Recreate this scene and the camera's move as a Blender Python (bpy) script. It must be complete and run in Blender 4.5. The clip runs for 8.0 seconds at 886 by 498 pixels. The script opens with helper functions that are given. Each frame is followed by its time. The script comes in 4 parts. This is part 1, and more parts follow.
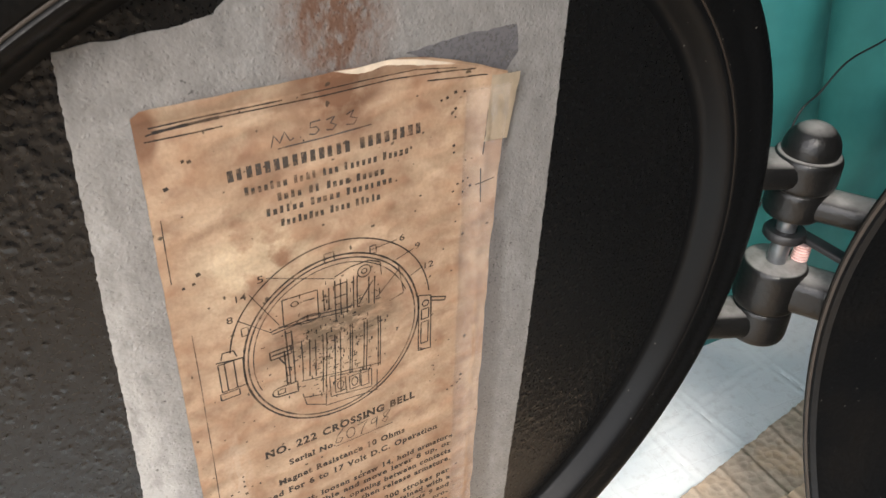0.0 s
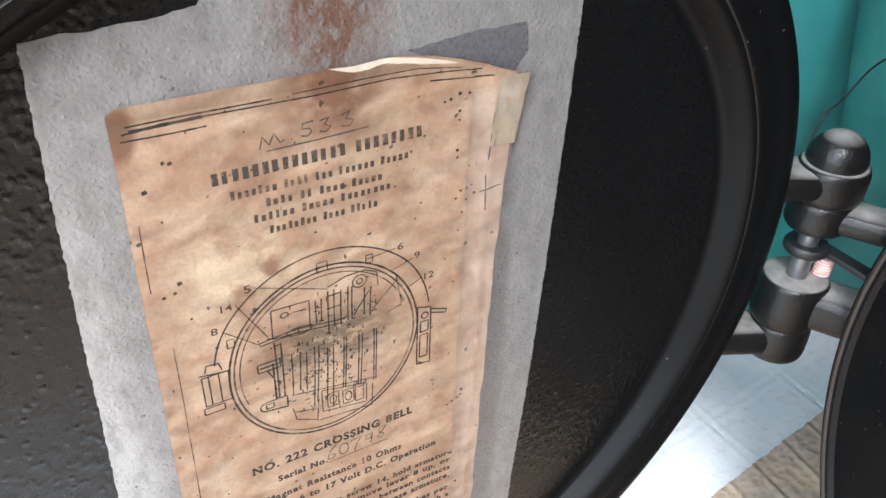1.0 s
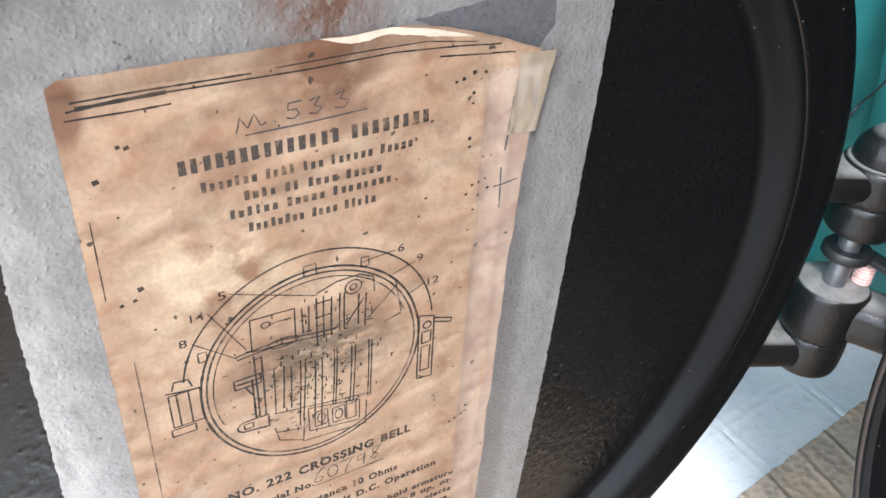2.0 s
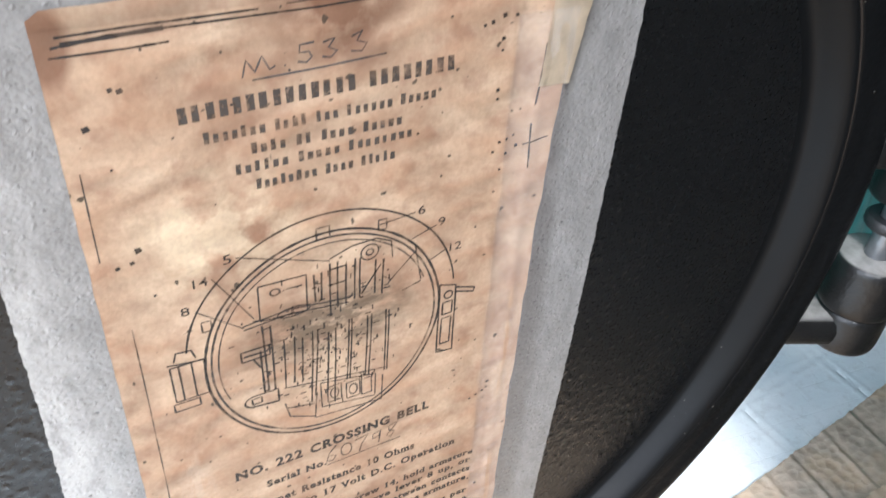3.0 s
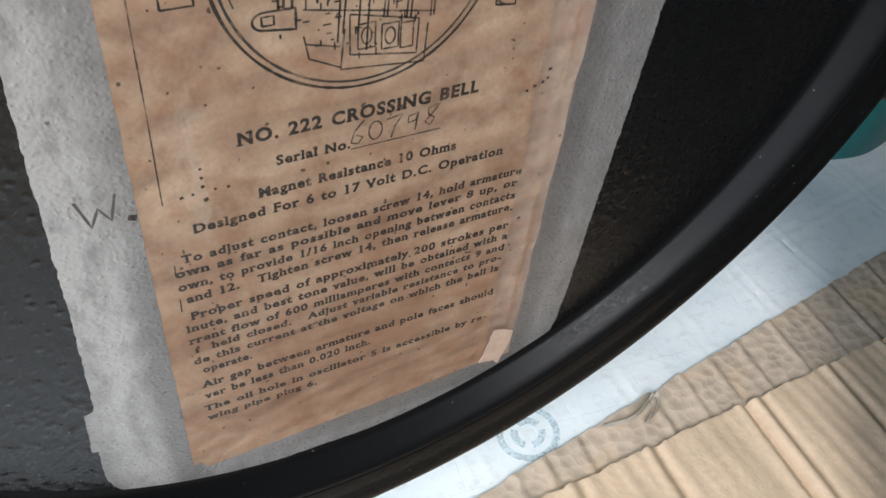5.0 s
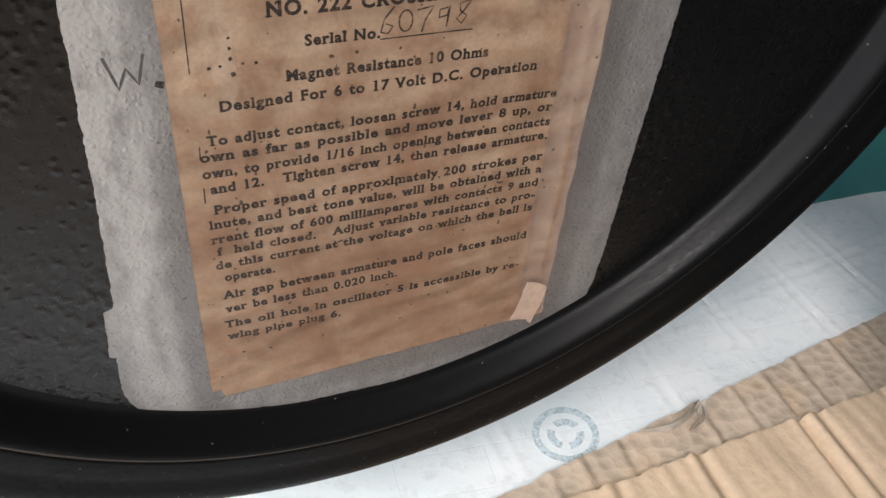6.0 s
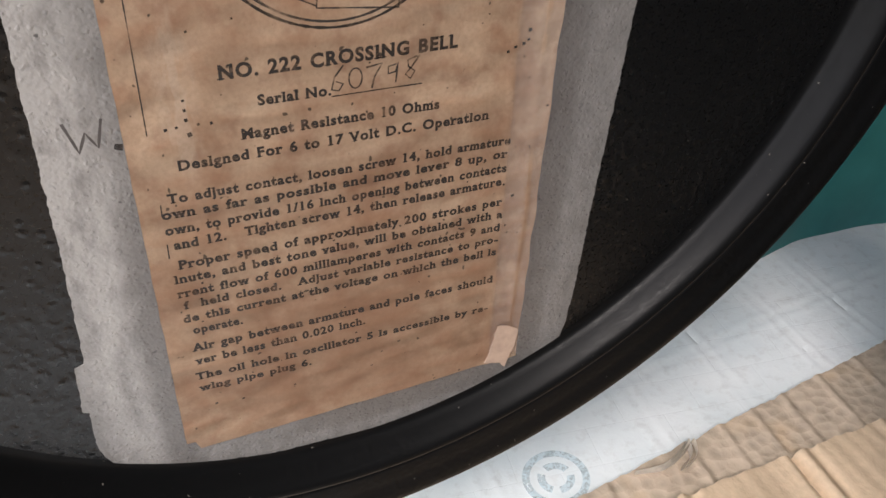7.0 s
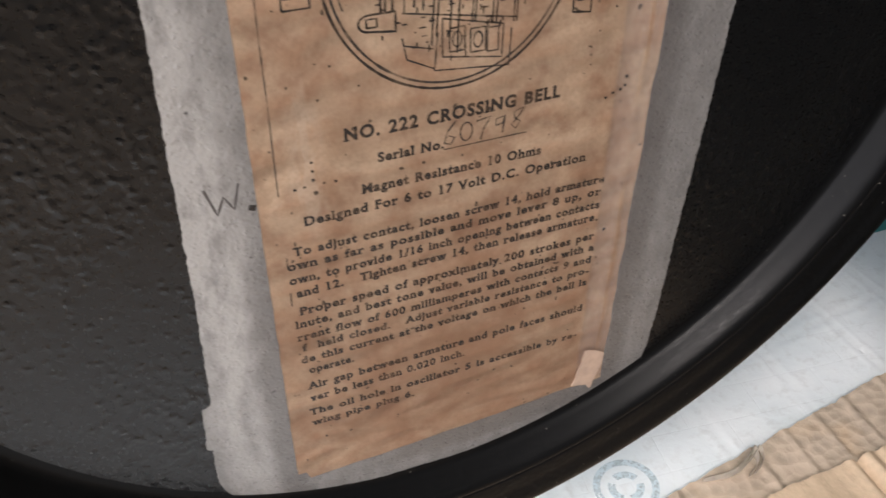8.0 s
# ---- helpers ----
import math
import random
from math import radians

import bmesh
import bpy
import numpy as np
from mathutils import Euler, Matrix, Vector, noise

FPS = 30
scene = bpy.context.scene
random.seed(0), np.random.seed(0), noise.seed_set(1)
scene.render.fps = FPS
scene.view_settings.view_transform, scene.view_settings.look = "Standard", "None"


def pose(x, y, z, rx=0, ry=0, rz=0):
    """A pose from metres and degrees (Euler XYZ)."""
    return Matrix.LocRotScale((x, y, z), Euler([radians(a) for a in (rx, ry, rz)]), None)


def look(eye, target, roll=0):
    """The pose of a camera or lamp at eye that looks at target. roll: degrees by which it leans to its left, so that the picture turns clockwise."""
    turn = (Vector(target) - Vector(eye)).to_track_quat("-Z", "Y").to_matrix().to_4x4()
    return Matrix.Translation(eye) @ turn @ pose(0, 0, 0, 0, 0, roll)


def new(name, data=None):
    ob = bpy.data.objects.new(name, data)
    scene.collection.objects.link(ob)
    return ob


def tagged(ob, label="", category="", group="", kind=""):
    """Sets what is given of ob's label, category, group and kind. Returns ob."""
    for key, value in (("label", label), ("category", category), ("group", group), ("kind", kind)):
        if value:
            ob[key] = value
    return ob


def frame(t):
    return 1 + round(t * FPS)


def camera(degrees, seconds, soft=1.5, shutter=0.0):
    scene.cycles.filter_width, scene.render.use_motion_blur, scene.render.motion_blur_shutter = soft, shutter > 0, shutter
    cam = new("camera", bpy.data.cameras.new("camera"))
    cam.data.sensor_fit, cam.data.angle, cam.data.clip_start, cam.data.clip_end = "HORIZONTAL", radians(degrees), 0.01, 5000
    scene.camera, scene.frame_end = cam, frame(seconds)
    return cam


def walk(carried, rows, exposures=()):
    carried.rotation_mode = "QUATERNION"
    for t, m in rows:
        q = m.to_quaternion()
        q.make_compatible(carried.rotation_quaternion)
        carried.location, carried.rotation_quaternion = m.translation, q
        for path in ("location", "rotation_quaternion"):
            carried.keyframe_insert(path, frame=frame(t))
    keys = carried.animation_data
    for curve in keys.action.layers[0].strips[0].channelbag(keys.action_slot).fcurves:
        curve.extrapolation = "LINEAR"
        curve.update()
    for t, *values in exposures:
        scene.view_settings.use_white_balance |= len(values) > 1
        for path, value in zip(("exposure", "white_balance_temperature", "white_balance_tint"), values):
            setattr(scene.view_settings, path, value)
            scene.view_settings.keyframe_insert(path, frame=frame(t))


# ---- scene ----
cam = camera(57.62, 8.0, shutter=0.2)
ROWS = [
    (0, (-0.0420, -0.1538, 0.3732), (0.0251, -0.0500, 0.2883), 1.65),
    (0.5, (-0.0334, -0.1471, 0.3647), (0.0319, -0.0444, 0.2771), 2.98),
    (1, (-0.0331, -0.1448, 0.3692), (0.0319, -0.0402, 0.2836), 2.35),
    (1.5, (-0.0271, -0.1418, 0.3686), (0.0386, -0.0377, 0.2829), 2.83),
    (1.7, (-0.0251, -0.1344, 0.3623), (0.0396, -0.0310, 0.2749), 3.47),
    (2.8, (-0.0172, -0.1148, 0.3526), (0.0463, -0.0120, 0.2637), 3.73),
    (3, (-0.0195, -0.1149, 0.3471), (0.0420, -0.0131, 0.2557), 3.57),
    (3.5, (-0.0288, -0.1146, 0.3304), (0.0300, -0.0160, 0.2337), 4.80),
    (4, (-0.0304, -0.1158, 0.3143), (0.0274, -0.0224, 0.2122), 5.91),
    (4.5, (-0.0333, -0.1098, 0.3032), (0.0237, -0.0211, 0.1965), 7.76),
    (4.7, (-0.0307, -0.1090, 0.2963), (0.0263, -0.0210, 0.1890), 7.49),
    (5.8, (-0.0220, -0.1305, 0.2634), (0.0310, -0.0312, 0.1643), 5.94),
    (6, (-0.0269, -0.1337, 0.2592), (0.0234, -0.0314, 0.1617), 5.34),
    (6.5, (-0.0252, -0.1417, 0.2554), (0.0250, -0.0346, 0.1631), 4.02),
    (7, (-0.0182, -0.1415, 0.2624), (0.0320, -0.0330, 0.1717), 2.59),
    (7.5, (-0.0179, -0.1429, 0.2683), (0.0321, -0.0353, 0.1765), 1.92),
    (8, (-0.0363, -0.1341, 0.2756), (0.0105, -0.0250, 0.1838), -0.18),
]
EXPOSURES = [(0, 1.1, 6650, 12), (0.5, 1.23, 6250, 11), (1.5, 1.53, 5900, 11), (3, 1.55, 5800, 10), (3.5, 1.56, 5800, 9), (4, 0.87, 5850, 8), (4.5, 0.6, 5850, 8), (6, 0.4, 6450, 14), (8, 0.43, 6550, 16)]
walk(cam, [(t, look(e, g, r)) for t, e, g, r in ROWS], EXPOSURES)

# World, sun and exposure. One unit U of the plan is 8 mm; the tabletop lies at z = 0.
U, LIFT = 0.008, 24.6

world = bpy.data.worlds.new("daylight")
scene.world = world
world.use_nodes = True
sky = world.node_tree.nodes.new("ShaderNodeTexSky")
sky.sky_type = "NISHITA"
sky.sun_disc = False
sky.sun_elevation, sky.sun_rotation = radians(51), radians(-143)
back = world.node_tree.nodes["Background"]
back.inputs["Strength"].default_value = 0.14
world.node_tree.links.new(sky.outputs[0], back.inputs[0])

sun = new("sun", bpy.data.lights.new("sun", "SUN"))
sun.data.energy, sun.data.angle, sun.data.color = 3.5, radians(24), (1.0, 0.95, 0.88)
sun.matrix_world = look((-0.38, -0.50, 0.78), (0, 0, 0))

# unseen area lamp added at the left, so that light falls off across the lid
opening = new("side_fill_light", bpy.data.lights.new("side_fill_light", "AREA"))
opening.data.shape, opening.data.size, opening.data.size_y = "RECTANGLE", 118 * U, 100 * U
opening.data.energy, opening.data.color = 5.2, (1.0, 0.955, 0.90)
opening.matrix_world = look((-64 * U, -20 * U, 76 * U), (0, -20 * U, 52 * U))


# ---- materials ----
def link(tree, a, b):
    tree.links.new(a, b)


def surface(name, rough=0.5, metal=0.0):
    """A material with its tree, shader and a position vector in plan units."""
    m = bpy.data.materials.new(name)
    m.use_nodes = True
    tree = m.node_tree
    shader = tree.nodes["Principled BSDF"]
    shader.inputs["Roughness"].default_value = rough
    shader.inputs["Metallic"].default_value = metal
    geo = tree.nodes.new("ShaderNodeNewGeometry")
    scale = tree.nodes.new("ShaderNodeVectorMath")
    scale.operation = "SCALE"
    scale.inputs["Scale"].default_value = 1 / U
    link(tree, geo.outputs["Position"], scale.inputs[0])
    return m, tree, shader, scale.outputs[0]


def stretch(tree, vec, sx, sy, sz, shift=(0, 0, 0)):
    n = tree.nodes.new("ShaderNodeMapping")
    n.inputs["Scale"].default_value = (sx, sy, sz)
    n.inputs["Location"].default_value = shift
    link(tree, vec, n.inputs[0])
    return n.outputs[0]


def grain(tree, vec, scale, detail=4.0, rough=0.55, warp=0.0):
    n = tree.nodes.new("ShaderNodeTexNoise")
    n.inputs["Scale"].default_value, n.inputs["Detail"].default_value = scale, detail
    n.inputs["Roughness"].default_value, n.inputs["Distortion"].default_value = rough, warp
    link(tree, vec, n.inputs["Vector"])
    return n.outputs["Fac"]


def ramp(tree, fac, *stops):
    n = tree.nodes.new("ShaderNodeValToRGB")
    while len(n.color_ramp.elements) < len(stops):
        n.color_ramp.elements.new(0.5)
    for e, (at, c) in zip(n.color_ramp.elements, stops):
        e.position = at
        e.color = (*c, 1) if isinstance(c, tuple) else (c, c, c, 1)
    link(tree, fac, n.inputs[0])
    return n.outputs[0]


def blend(tree, fac, a, b, how="MIX"):
    n = tree.nodes.new("ShaderNodeMix")
    n.data_type, n.blend_type = "RGBA", how
    for socket, v in ((n.inputs[0], fac), (n.inputs[6], a), (n.inputs[7], b)):
        if isinstance(v, (int, float)):
            socket.default_value = v
        elif isinstance(v, tuple):
            socket.default_value = (*v, 1)
        else:
            link(tree, v, socket)
    return n.outputs[2]


def calc(tree, how, a, b=0.0, c=0.0):
    n = tree.nodes.new("ShaderNodeMath")
    n.operation = how
    for socket, v in zip(n.inputs, (a, b, c)):
        if isinstance(v, (int, float)):
            socket.default_value = v
        else:
            link(tree, v, socket)
    return n.outputs[0]


def relief(tree, shader, height, strength=0.3, depth=0.1, onto=None):
    n = tree.nodes.new("ShaderNodeBump")
    n.inputs["Strength"].default_value, n.inputs["Distance"].default_value = strength, depth * U
    link(tree, height, n.inputs["Height"])
    if onto is not None:
        link(tree, onto, n.inputs["Normal"])
    link(tree, n.outputs[0], shader.inputs["Normal"])
    return n.outputs[0]


def spot(tree, vec, x, z, rx, rz):
    """1 at the middle of an elliptic stain on the lid's face, falling to 0 at its border."""
    move = stretch(tree, vec, 1 / rx, 0, 1 / rz, (-x / rx, 0, -(z + LIFT) / rz))
    n = tree.nodes.new("ShaderNodeVectorMath")
    n.operation = "LENGTH"
    link(tree, move, n.inputs[0])
    return calc(tree, "MAXIMUM", calc(tree, "SUBTRACT", 1.0, n.outputs["Value"]), 0.0)


def pimples(tree, vec, scale):
    """Scattered round drops in the paint, of uneven size."""
    cells = tree.nodes.new("ShaderNodeTexVoronoi")
    cells.voronoi_dimensions = "2D"
    cells.inputs["Scale"].default_value = scale
    turn = tree.nodes.new("ShaderNodeMapping")
    turn.inputs["Rotation"].default_value = (radians(90), 0, 0)
    link(tree, blend(tree, 0.2, vec, tinted(tree, vec, scale), "ADD"), turn.inputs[0])
    link(tree, turn.outputs[0], cells.inputs["Vector"])
    size = ramp(tree, cells.outputs["Color"], (0.36, 0.0), (0.75, 1.0))
    dome = ramp(tree, cells.outputs["Distance"], (0.03, 1.0), (0.30, 0.0))
    return calc(tree, "MULTIPLY", dome, size)


def tinted(tree, vec, scale):
    n = tree.nodes.new("ShaderNodeTexNoise")
    n.inputs["Scale"].default_value = scale
    link(tree, vec, n.inputs["Vector"])
    return n.outputs["Color"]


def black_enamel(name, dust=0.02, rough=0.29, bumps=1.0, gloss=0.40, flat=True):
    m, t, s, v = surface(name, rough)
    peel = ramp(t, grain(t, stretch(t, v, 1.2, 1, 0.9), 2.4, 1, 0.5), (0.46, 0.0), (0.74, 1.0))
    drops = pimples(t, v, 2.3) if flat else grain(t, v, 4.6, 0, 0.4)
    fine = grain(t, v, 9, 4)
    old = ramp(t, grain(t, v, 0.22, 5, 0.6), (0.45, 0.0), (0.78, dust))
    specks = ramp(t, grain(t, v, 5.5, 1), (0.785, 0.0), (0.80, 0.6))
    colour = blend(t, old, (0.004, 0.0043, 0.0046), (0.026, 0.020, 0.014))
    link(t, blend(t, specks, colour, (0.18, 0.17, 0.15)), s.inputs["Base Color"])
    link(t, ramp(t, fine, (0.3, rough - 0.08), (0.75, rough + 0.16)), s.inputs["Roughness"])
    s.inputs["Specular IOR Level"].default_value = gloss
    worn = ramp(t, grain(t, v, 0.13, 2), (0.42, 0.12), (0.60, 0.6))
    both = calc(t, "ADD", calc(t, "MULTIPLY", peel, worn), calc(t, "ADD", calc(t, "MULTIPLY", drops, 0.4), calc(t, "MULTIPLY", fine, 0.05)))
    relief(t, s, both, 0.38 * bumps, 0.14)
    return m


def grey_paint():
    m, t, s, v = surface("grey_primer", 0.38)
    streak = grain(t, stretch(t, v, 1.3, 1, 0.8), 1.1, 6, 0.7)
    pit = grain(t, v, 7.5, 1, 0.5)
    fine = grain(t, v, 11, 3, 0.6)
    drops = pimples(t, v, 4.6)
    cloud = grain(t, v, 0.4, 5, 0.6)
    colour = ramp(t, streak, (0.30, (0.132, 0.129, 0.126)), (0.70, (0.250, 0.245, 0.238)))
    colour = blend(t, ramp(t, cloud, (0.42, 0.0), (0.75, 0.55)), colour, (0.165, 0.158, 0.150))
    colour = blend(t, ramp(t, fine, (0.55, 0.0), (0.75, 0.35)), colour, (0.12, 0.115, 0.11))
    # left strip painted paler for the stronger light there, with rubbed streaks; old glue and dirt along the paper's
    # borders
    pale = calc(t, "MULTIPLY", spot(t, v, -3.75, -1.0, 1.3, 17.0), ramp(t, grain(t, stretch(t, v, 1.4, 1, 0.6), 1.3, 5, 0.65), (0.36, 0.2), (0.62, 1.5)))
    colour = blend(t, calc(t, "MINIMUM", pale, 0.75), colour, (0.37, 0.363, 0.35))
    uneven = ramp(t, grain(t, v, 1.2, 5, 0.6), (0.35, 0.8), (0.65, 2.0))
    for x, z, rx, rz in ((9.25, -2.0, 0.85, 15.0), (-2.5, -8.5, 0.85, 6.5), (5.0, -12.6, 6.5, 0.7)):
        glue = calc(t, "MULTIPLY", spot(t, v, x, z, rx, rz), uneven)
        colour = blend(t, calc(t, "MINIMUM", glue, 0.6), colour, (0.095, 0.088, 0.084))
    # rust that ran down from the rim to the paper
    rust = spot(t, v, 3.6, 15.3, 2.1, 3.4)
    rust = calc(t, "MULTIPLY", rust, ramp(t, grain(t, stretch(t, v, 1.6, 1, 0.8), 1.8, 6, 0.7), (0.36, 0.15), (0.62, 1.7)))
    colour = blend(t, calc(t, "MINIMUM", rust, 0.85), colour, (0.10, 0.045, 0.024))
    chip = ramp(t, grain(t, v, 2.7, 2), (0.715, 0.0), (0.74, 0.85))
    colour = blend(t, chip, colour, (0.05, 0.048, 0.046))
    link(t, colour, s.inputs["Base Color"])
    link(t, ramp(t, pit, (0.3, 0.26), (0.7, 0.48)), s.inputs["Roughness"])
    relief(t, s, calc(t, "ADD", pit, calc(t, "ADD", calc(t, "MULTIPLY", streak, 0.12), calc(t, "ADD", calc(t, "MULTIPLY", fine, 0.25), calc(t, "MULTIPLY", drops, 0.9)))), 0.3, 0.075)
    return m


def old_paper(name, tint=1.0):
    m, t, s, v = surface(name, 0.6)
    mottle = grain(t, v, 0.45, 6, 0.62, 0.3)
    blot = grain(t, stretch(t, v, 0.95, 1, 1.05, (3, 0, 8)), 1.5, 4, 0.55)
    band = grain(t, stretch(t, v, 0.8, 1, 2.0), 0.9, 0, 0.5)
    fibre = grain(t, v, 8, 4)
    colour = ramp(t, mottle, (0.28, (0.37 * tint, 0.212 * tint, 0.132 * tint)), (0.42, (0.51 * tint, 0.357 * tint, 0.243 * tint)), (0.64, (0.68 * tint, 0.535 * tint, 0.385 * tint)))
    colour = blend(t, ramp(t, blot, (0.50, 0.0), (0.72, 0.55)), colour, (0.33, 0.17, 0.105))
    colour = blend(t, ramp(t, band, (0.48, 0.0), (0.70, 0.30)), colour, (0.50, 0.285, 0.165))
    # browner towards the foot, where damp has soaked it
    damp = calc(t, "MULTIPLY", spot(t, v, 3.2, -9.5, 10.5, 9.0), ramp(t, mottle, (0.3, 1.1), (0.7, 0.75)))
    colour = blend(t, calc(t, "MULTIPLY", damp, 0.72), colour, (0.34, 0.185, 0.11))
    pale = calc(t, "MULTIPLY", spot(t, v, 0.6, 8.2, 2.4, 2.2), ramp(t, grain(t, v, 1.1, 5), (0.42, 0.0), (0.6, 1.4)))
    colour = blend(t, calc(t, "MINIMUM", pale, 0.7), colour, (0.76, 0.65, 0.47))
    scuff = calc(t, "MULTIPLY", spot(t, v, -1.0, -0.4, 0.55, 2.6), ramp(t, grain(t, stretch(t, v, 2, 1, 0.6), 1.4, 5), (0.42, 0.0), (0.6, 1.5)))
    colour = blend(t, calc(t, "MINIMUM", scuff, 0.55), colour, (0.66, 0.55, 0.43))
    rust = calc(t, "MULTIPLY", spot(t, v, 3.5, 13.2, 1.9, 2.5), ramp(t, grain(t, v, 1.6, 5), (0.3, 0.25), (0.6, 1.5)))
    colour = blend(t, calc(t, "MINIMUM", rust, 0.8), colour, (0.22, 0.095, 0.05))
    corner = calc(t, "MULTIPLY", spot(t, v, -1.9, 12.9, 0.5, 0.9), 2.0)
    colour = blend(t, calc(t, "MINIMUM", corner, 0.75), colour, (0.20, 0.085, 0.045))
    rub = calc(t, "MULTIPLY", spot(t, v, 3.0, 4.7, 2.9, 1.3), ramp(t, grain(t, stretch(t, v, 0.7, 1, 1.6), 2.2, 6, 0.7), (0.36, 0.0), (0.60, 1.8)))
    colour = blend(t, calc(t, "MINIMUM", rub, 0.8), colour, (0.14, 0.105, 0.07))
    fly = ramp(t, grain(t, v, 3.4, 1), (0.75, 0.0), (0.77, 0.9))
    colour = blend(t, fly, colour, (0.06, 0.045, 0.03))
    colour = blend(t, ramp(t, fibre, (0.40, 0.0), (0.75, 0.28)), colour, (0.30, 0.19, 0.12))
    link(t, colour, s.inputs["Base Color"])
    cockle = calc(t, "ADD", band, calc(t, "ADD", calc(t, "MULTIPLY", blot, 0.18), calc(t, "MULTIPLY", fibre, 0.05)))
    relief(t, s, cockle, 0.5, 0.28)
    return m


def ink(name, colour, wear):
    m, t, s, v = surface(name, 0.6)
    s.inputs["Base Color"].default_value = (*colour, 1)
    speckle = ramp(t, grain(t, v, 5.5, 4, 0.7), (0.32, 1.0 - wear), (0.52, 0.97))
    faded = ramp(t, grain(t, v, 0.9, 3, 0.6), (0.36, 1.0 - 0.75 * wear), (0.50, 1.0))
    link(t, calc(t, "MULTIPLY", speckle, faded), s.inputs["Alpha"])
    return m


def iron(name, base=0.05, dust=0.5):
    m, t, s, v = surface(name, 0.33, 0.0)
    s.inputs["Specular IOR Level"].default_value = 0.34
    up = t.nodes.new("ShaderNodeSeparateXYZ")
    geo = t.nodes.new("ShaderNodeNewGeometry")
    link(t, geo.outputs["Normal"], up.inputs[0])
    settled = calc(t, "MULTIPLY", ramp(t, up.outputs[2], (0.72, 0.0), (0.99, dust)), ramp(t, grain(t, v, 1.4, 5), (0.3, 0.5), (0.65, 1.0)))
    colour = ramp(t, grain(t, v, 1.2, 5), (0.3, (base * 0.8,) * 3), (0.7, (base * 1.3, base * 1.3, base * 1.25)))
    colour = blend(t, settled, colour, (0.34, 0.33, 0.31))
    link(t, colour, s.inputs["Base Color"])
    relief(t, s, grain(t, v, 4, 4), 0.3, 0.1)
    return m


def cardboard(name, base, ribs, crush=0.0):
    m, t, s, v = surface(name, 0.8)
    cloud = grain(t, v, 0.3, 5)
    fibre = grain(t, stretch(t, v, 1.6, 1, 1), 2.2, 5, 0.65)
    colour = ramp(t, fibre, (0.25, tuple(c * 0.78 for c in base)), (0.75, base))
    colour = blend(t, ramp(t, cloud, (0.45, 0.0), (0.8, 0.5)), colour, tuple(c * 0.55 for c in base))
    link(t, colour, s.inputs["Base Color"])
    flute = t.nodes.new("ShaderNodeTexWave")
    flute.wave_profile, flute.bands_direction = "SIN", "X"
    flute.inputs["Scale"].default_value, flute.inputs["Distortion"].default_value = ribs, 0.6
    link(t, v, flute.inputs["Vector"])
    height = calc(t, "ADD", calc(t, "MULTIPLY", flute.outputs["Fac"], 0.22), calc(t, "MULTIPLY", fibre, 0.3))
    if crush:
        colour = blend(t, ramp(t, grain(t, v, 0.22, 3, 0.5), (0.52, 0.0), (0.62, 0.7)), colour, (0.58, 0.41, 0.26))
        cells = t.nodes.new("ShaderNodeTexVoronoi")
        cells.inputs["Scale"].default_value = 1.35
        link(t, stretch(t, v, 1, 1.3, 1), cells.inputs["Vector"])
        height = calc(t, "ADD", height, calc(t, "MULTIPLY", cells.outputs["Distance"], crush))
        link(t, blend(t, ramp(t, cells.outputs["Distance"], (0.2, 0.0), (0.75, 0.45)), colour, tuple(c * 1.35 for c in base)), s.inputs["Base Color"])
    relief(t, s, height, 0.5, 0.2)
    return m


def white_board():
    m, t, s, v = surface("white_printed_board", 0.5)
    cloud = grain(t, v, 0.16, 2)
    dirt = grain(t, v, 1.3, 6, 0.65)
    colour = ramp(t, cloud, (0.34, (0.72, 0.785, 0.81)), (0.66, (0.85, 0.88, 0.89)))
    colour = blend(t, ramp(t, dirt, (0.52, 0.0), (0.8, 0.5)), colour, (0.50, 0.50, 0.49))
    # pressed score lines
    score = t.nodes.new("ShaderNodeTexBrick")
    score.inputs["Scale"].default_value, score.inputs["Mortar Size"].default_value = 0.11, 0.004
    score.inputs["Mortar Smooth"].default_value = 0.4
    lay = t.nodes.new("ShaderNodeMapping")
    lay.inputs["Rotation"].default_value = (0, 0, radians(SCORE))
    link(t, v, lay.inputs[0])
    link(t, lay.outputs[0], score.inputs["Vector"])
    colour = blend(t, calc(t, "MULTIPLY", score.outputs["Fac"], 0.07), colour, (0.40, 0.42, 0.43))
    link(t, colour, s.inputs["Base Color"])
    relief(t, s, calc(t, "SUBTRACT", dirt, score.outputs["Fac"]), 0.25, 0.1)
    return m


def tarp():
    m, t, s, v = surface("teal_cloth", 0.42)
    weave = grain(t, v, 3.0, 5)
    cloud = grain(t, v, 0.15, 4)
    colour = ramp(t, cloud, (0.3, (0.016, 0.130, 0.134)), (0.7, (0.040, 0.235, 0.222)))
    link(t, colour, s.inputs["Base Color"])
    relief(t, s, weave, 0.2, 0.06)
    return m


def plain(name, colour, rough=0.5, metal=0.0, change=0.25):
    m, t, s, v = surface(name, rough, metal)
    link(t, ramp(t, grain(t, v, 2.5, 5), (0.3, tuple(c * (1 - change) for c in colour)), (0.7, colour)), s.inputs["Base Color"])
    relief(t, s, grain(t, v, 7, 3), 0.2, 0.05)
    return m


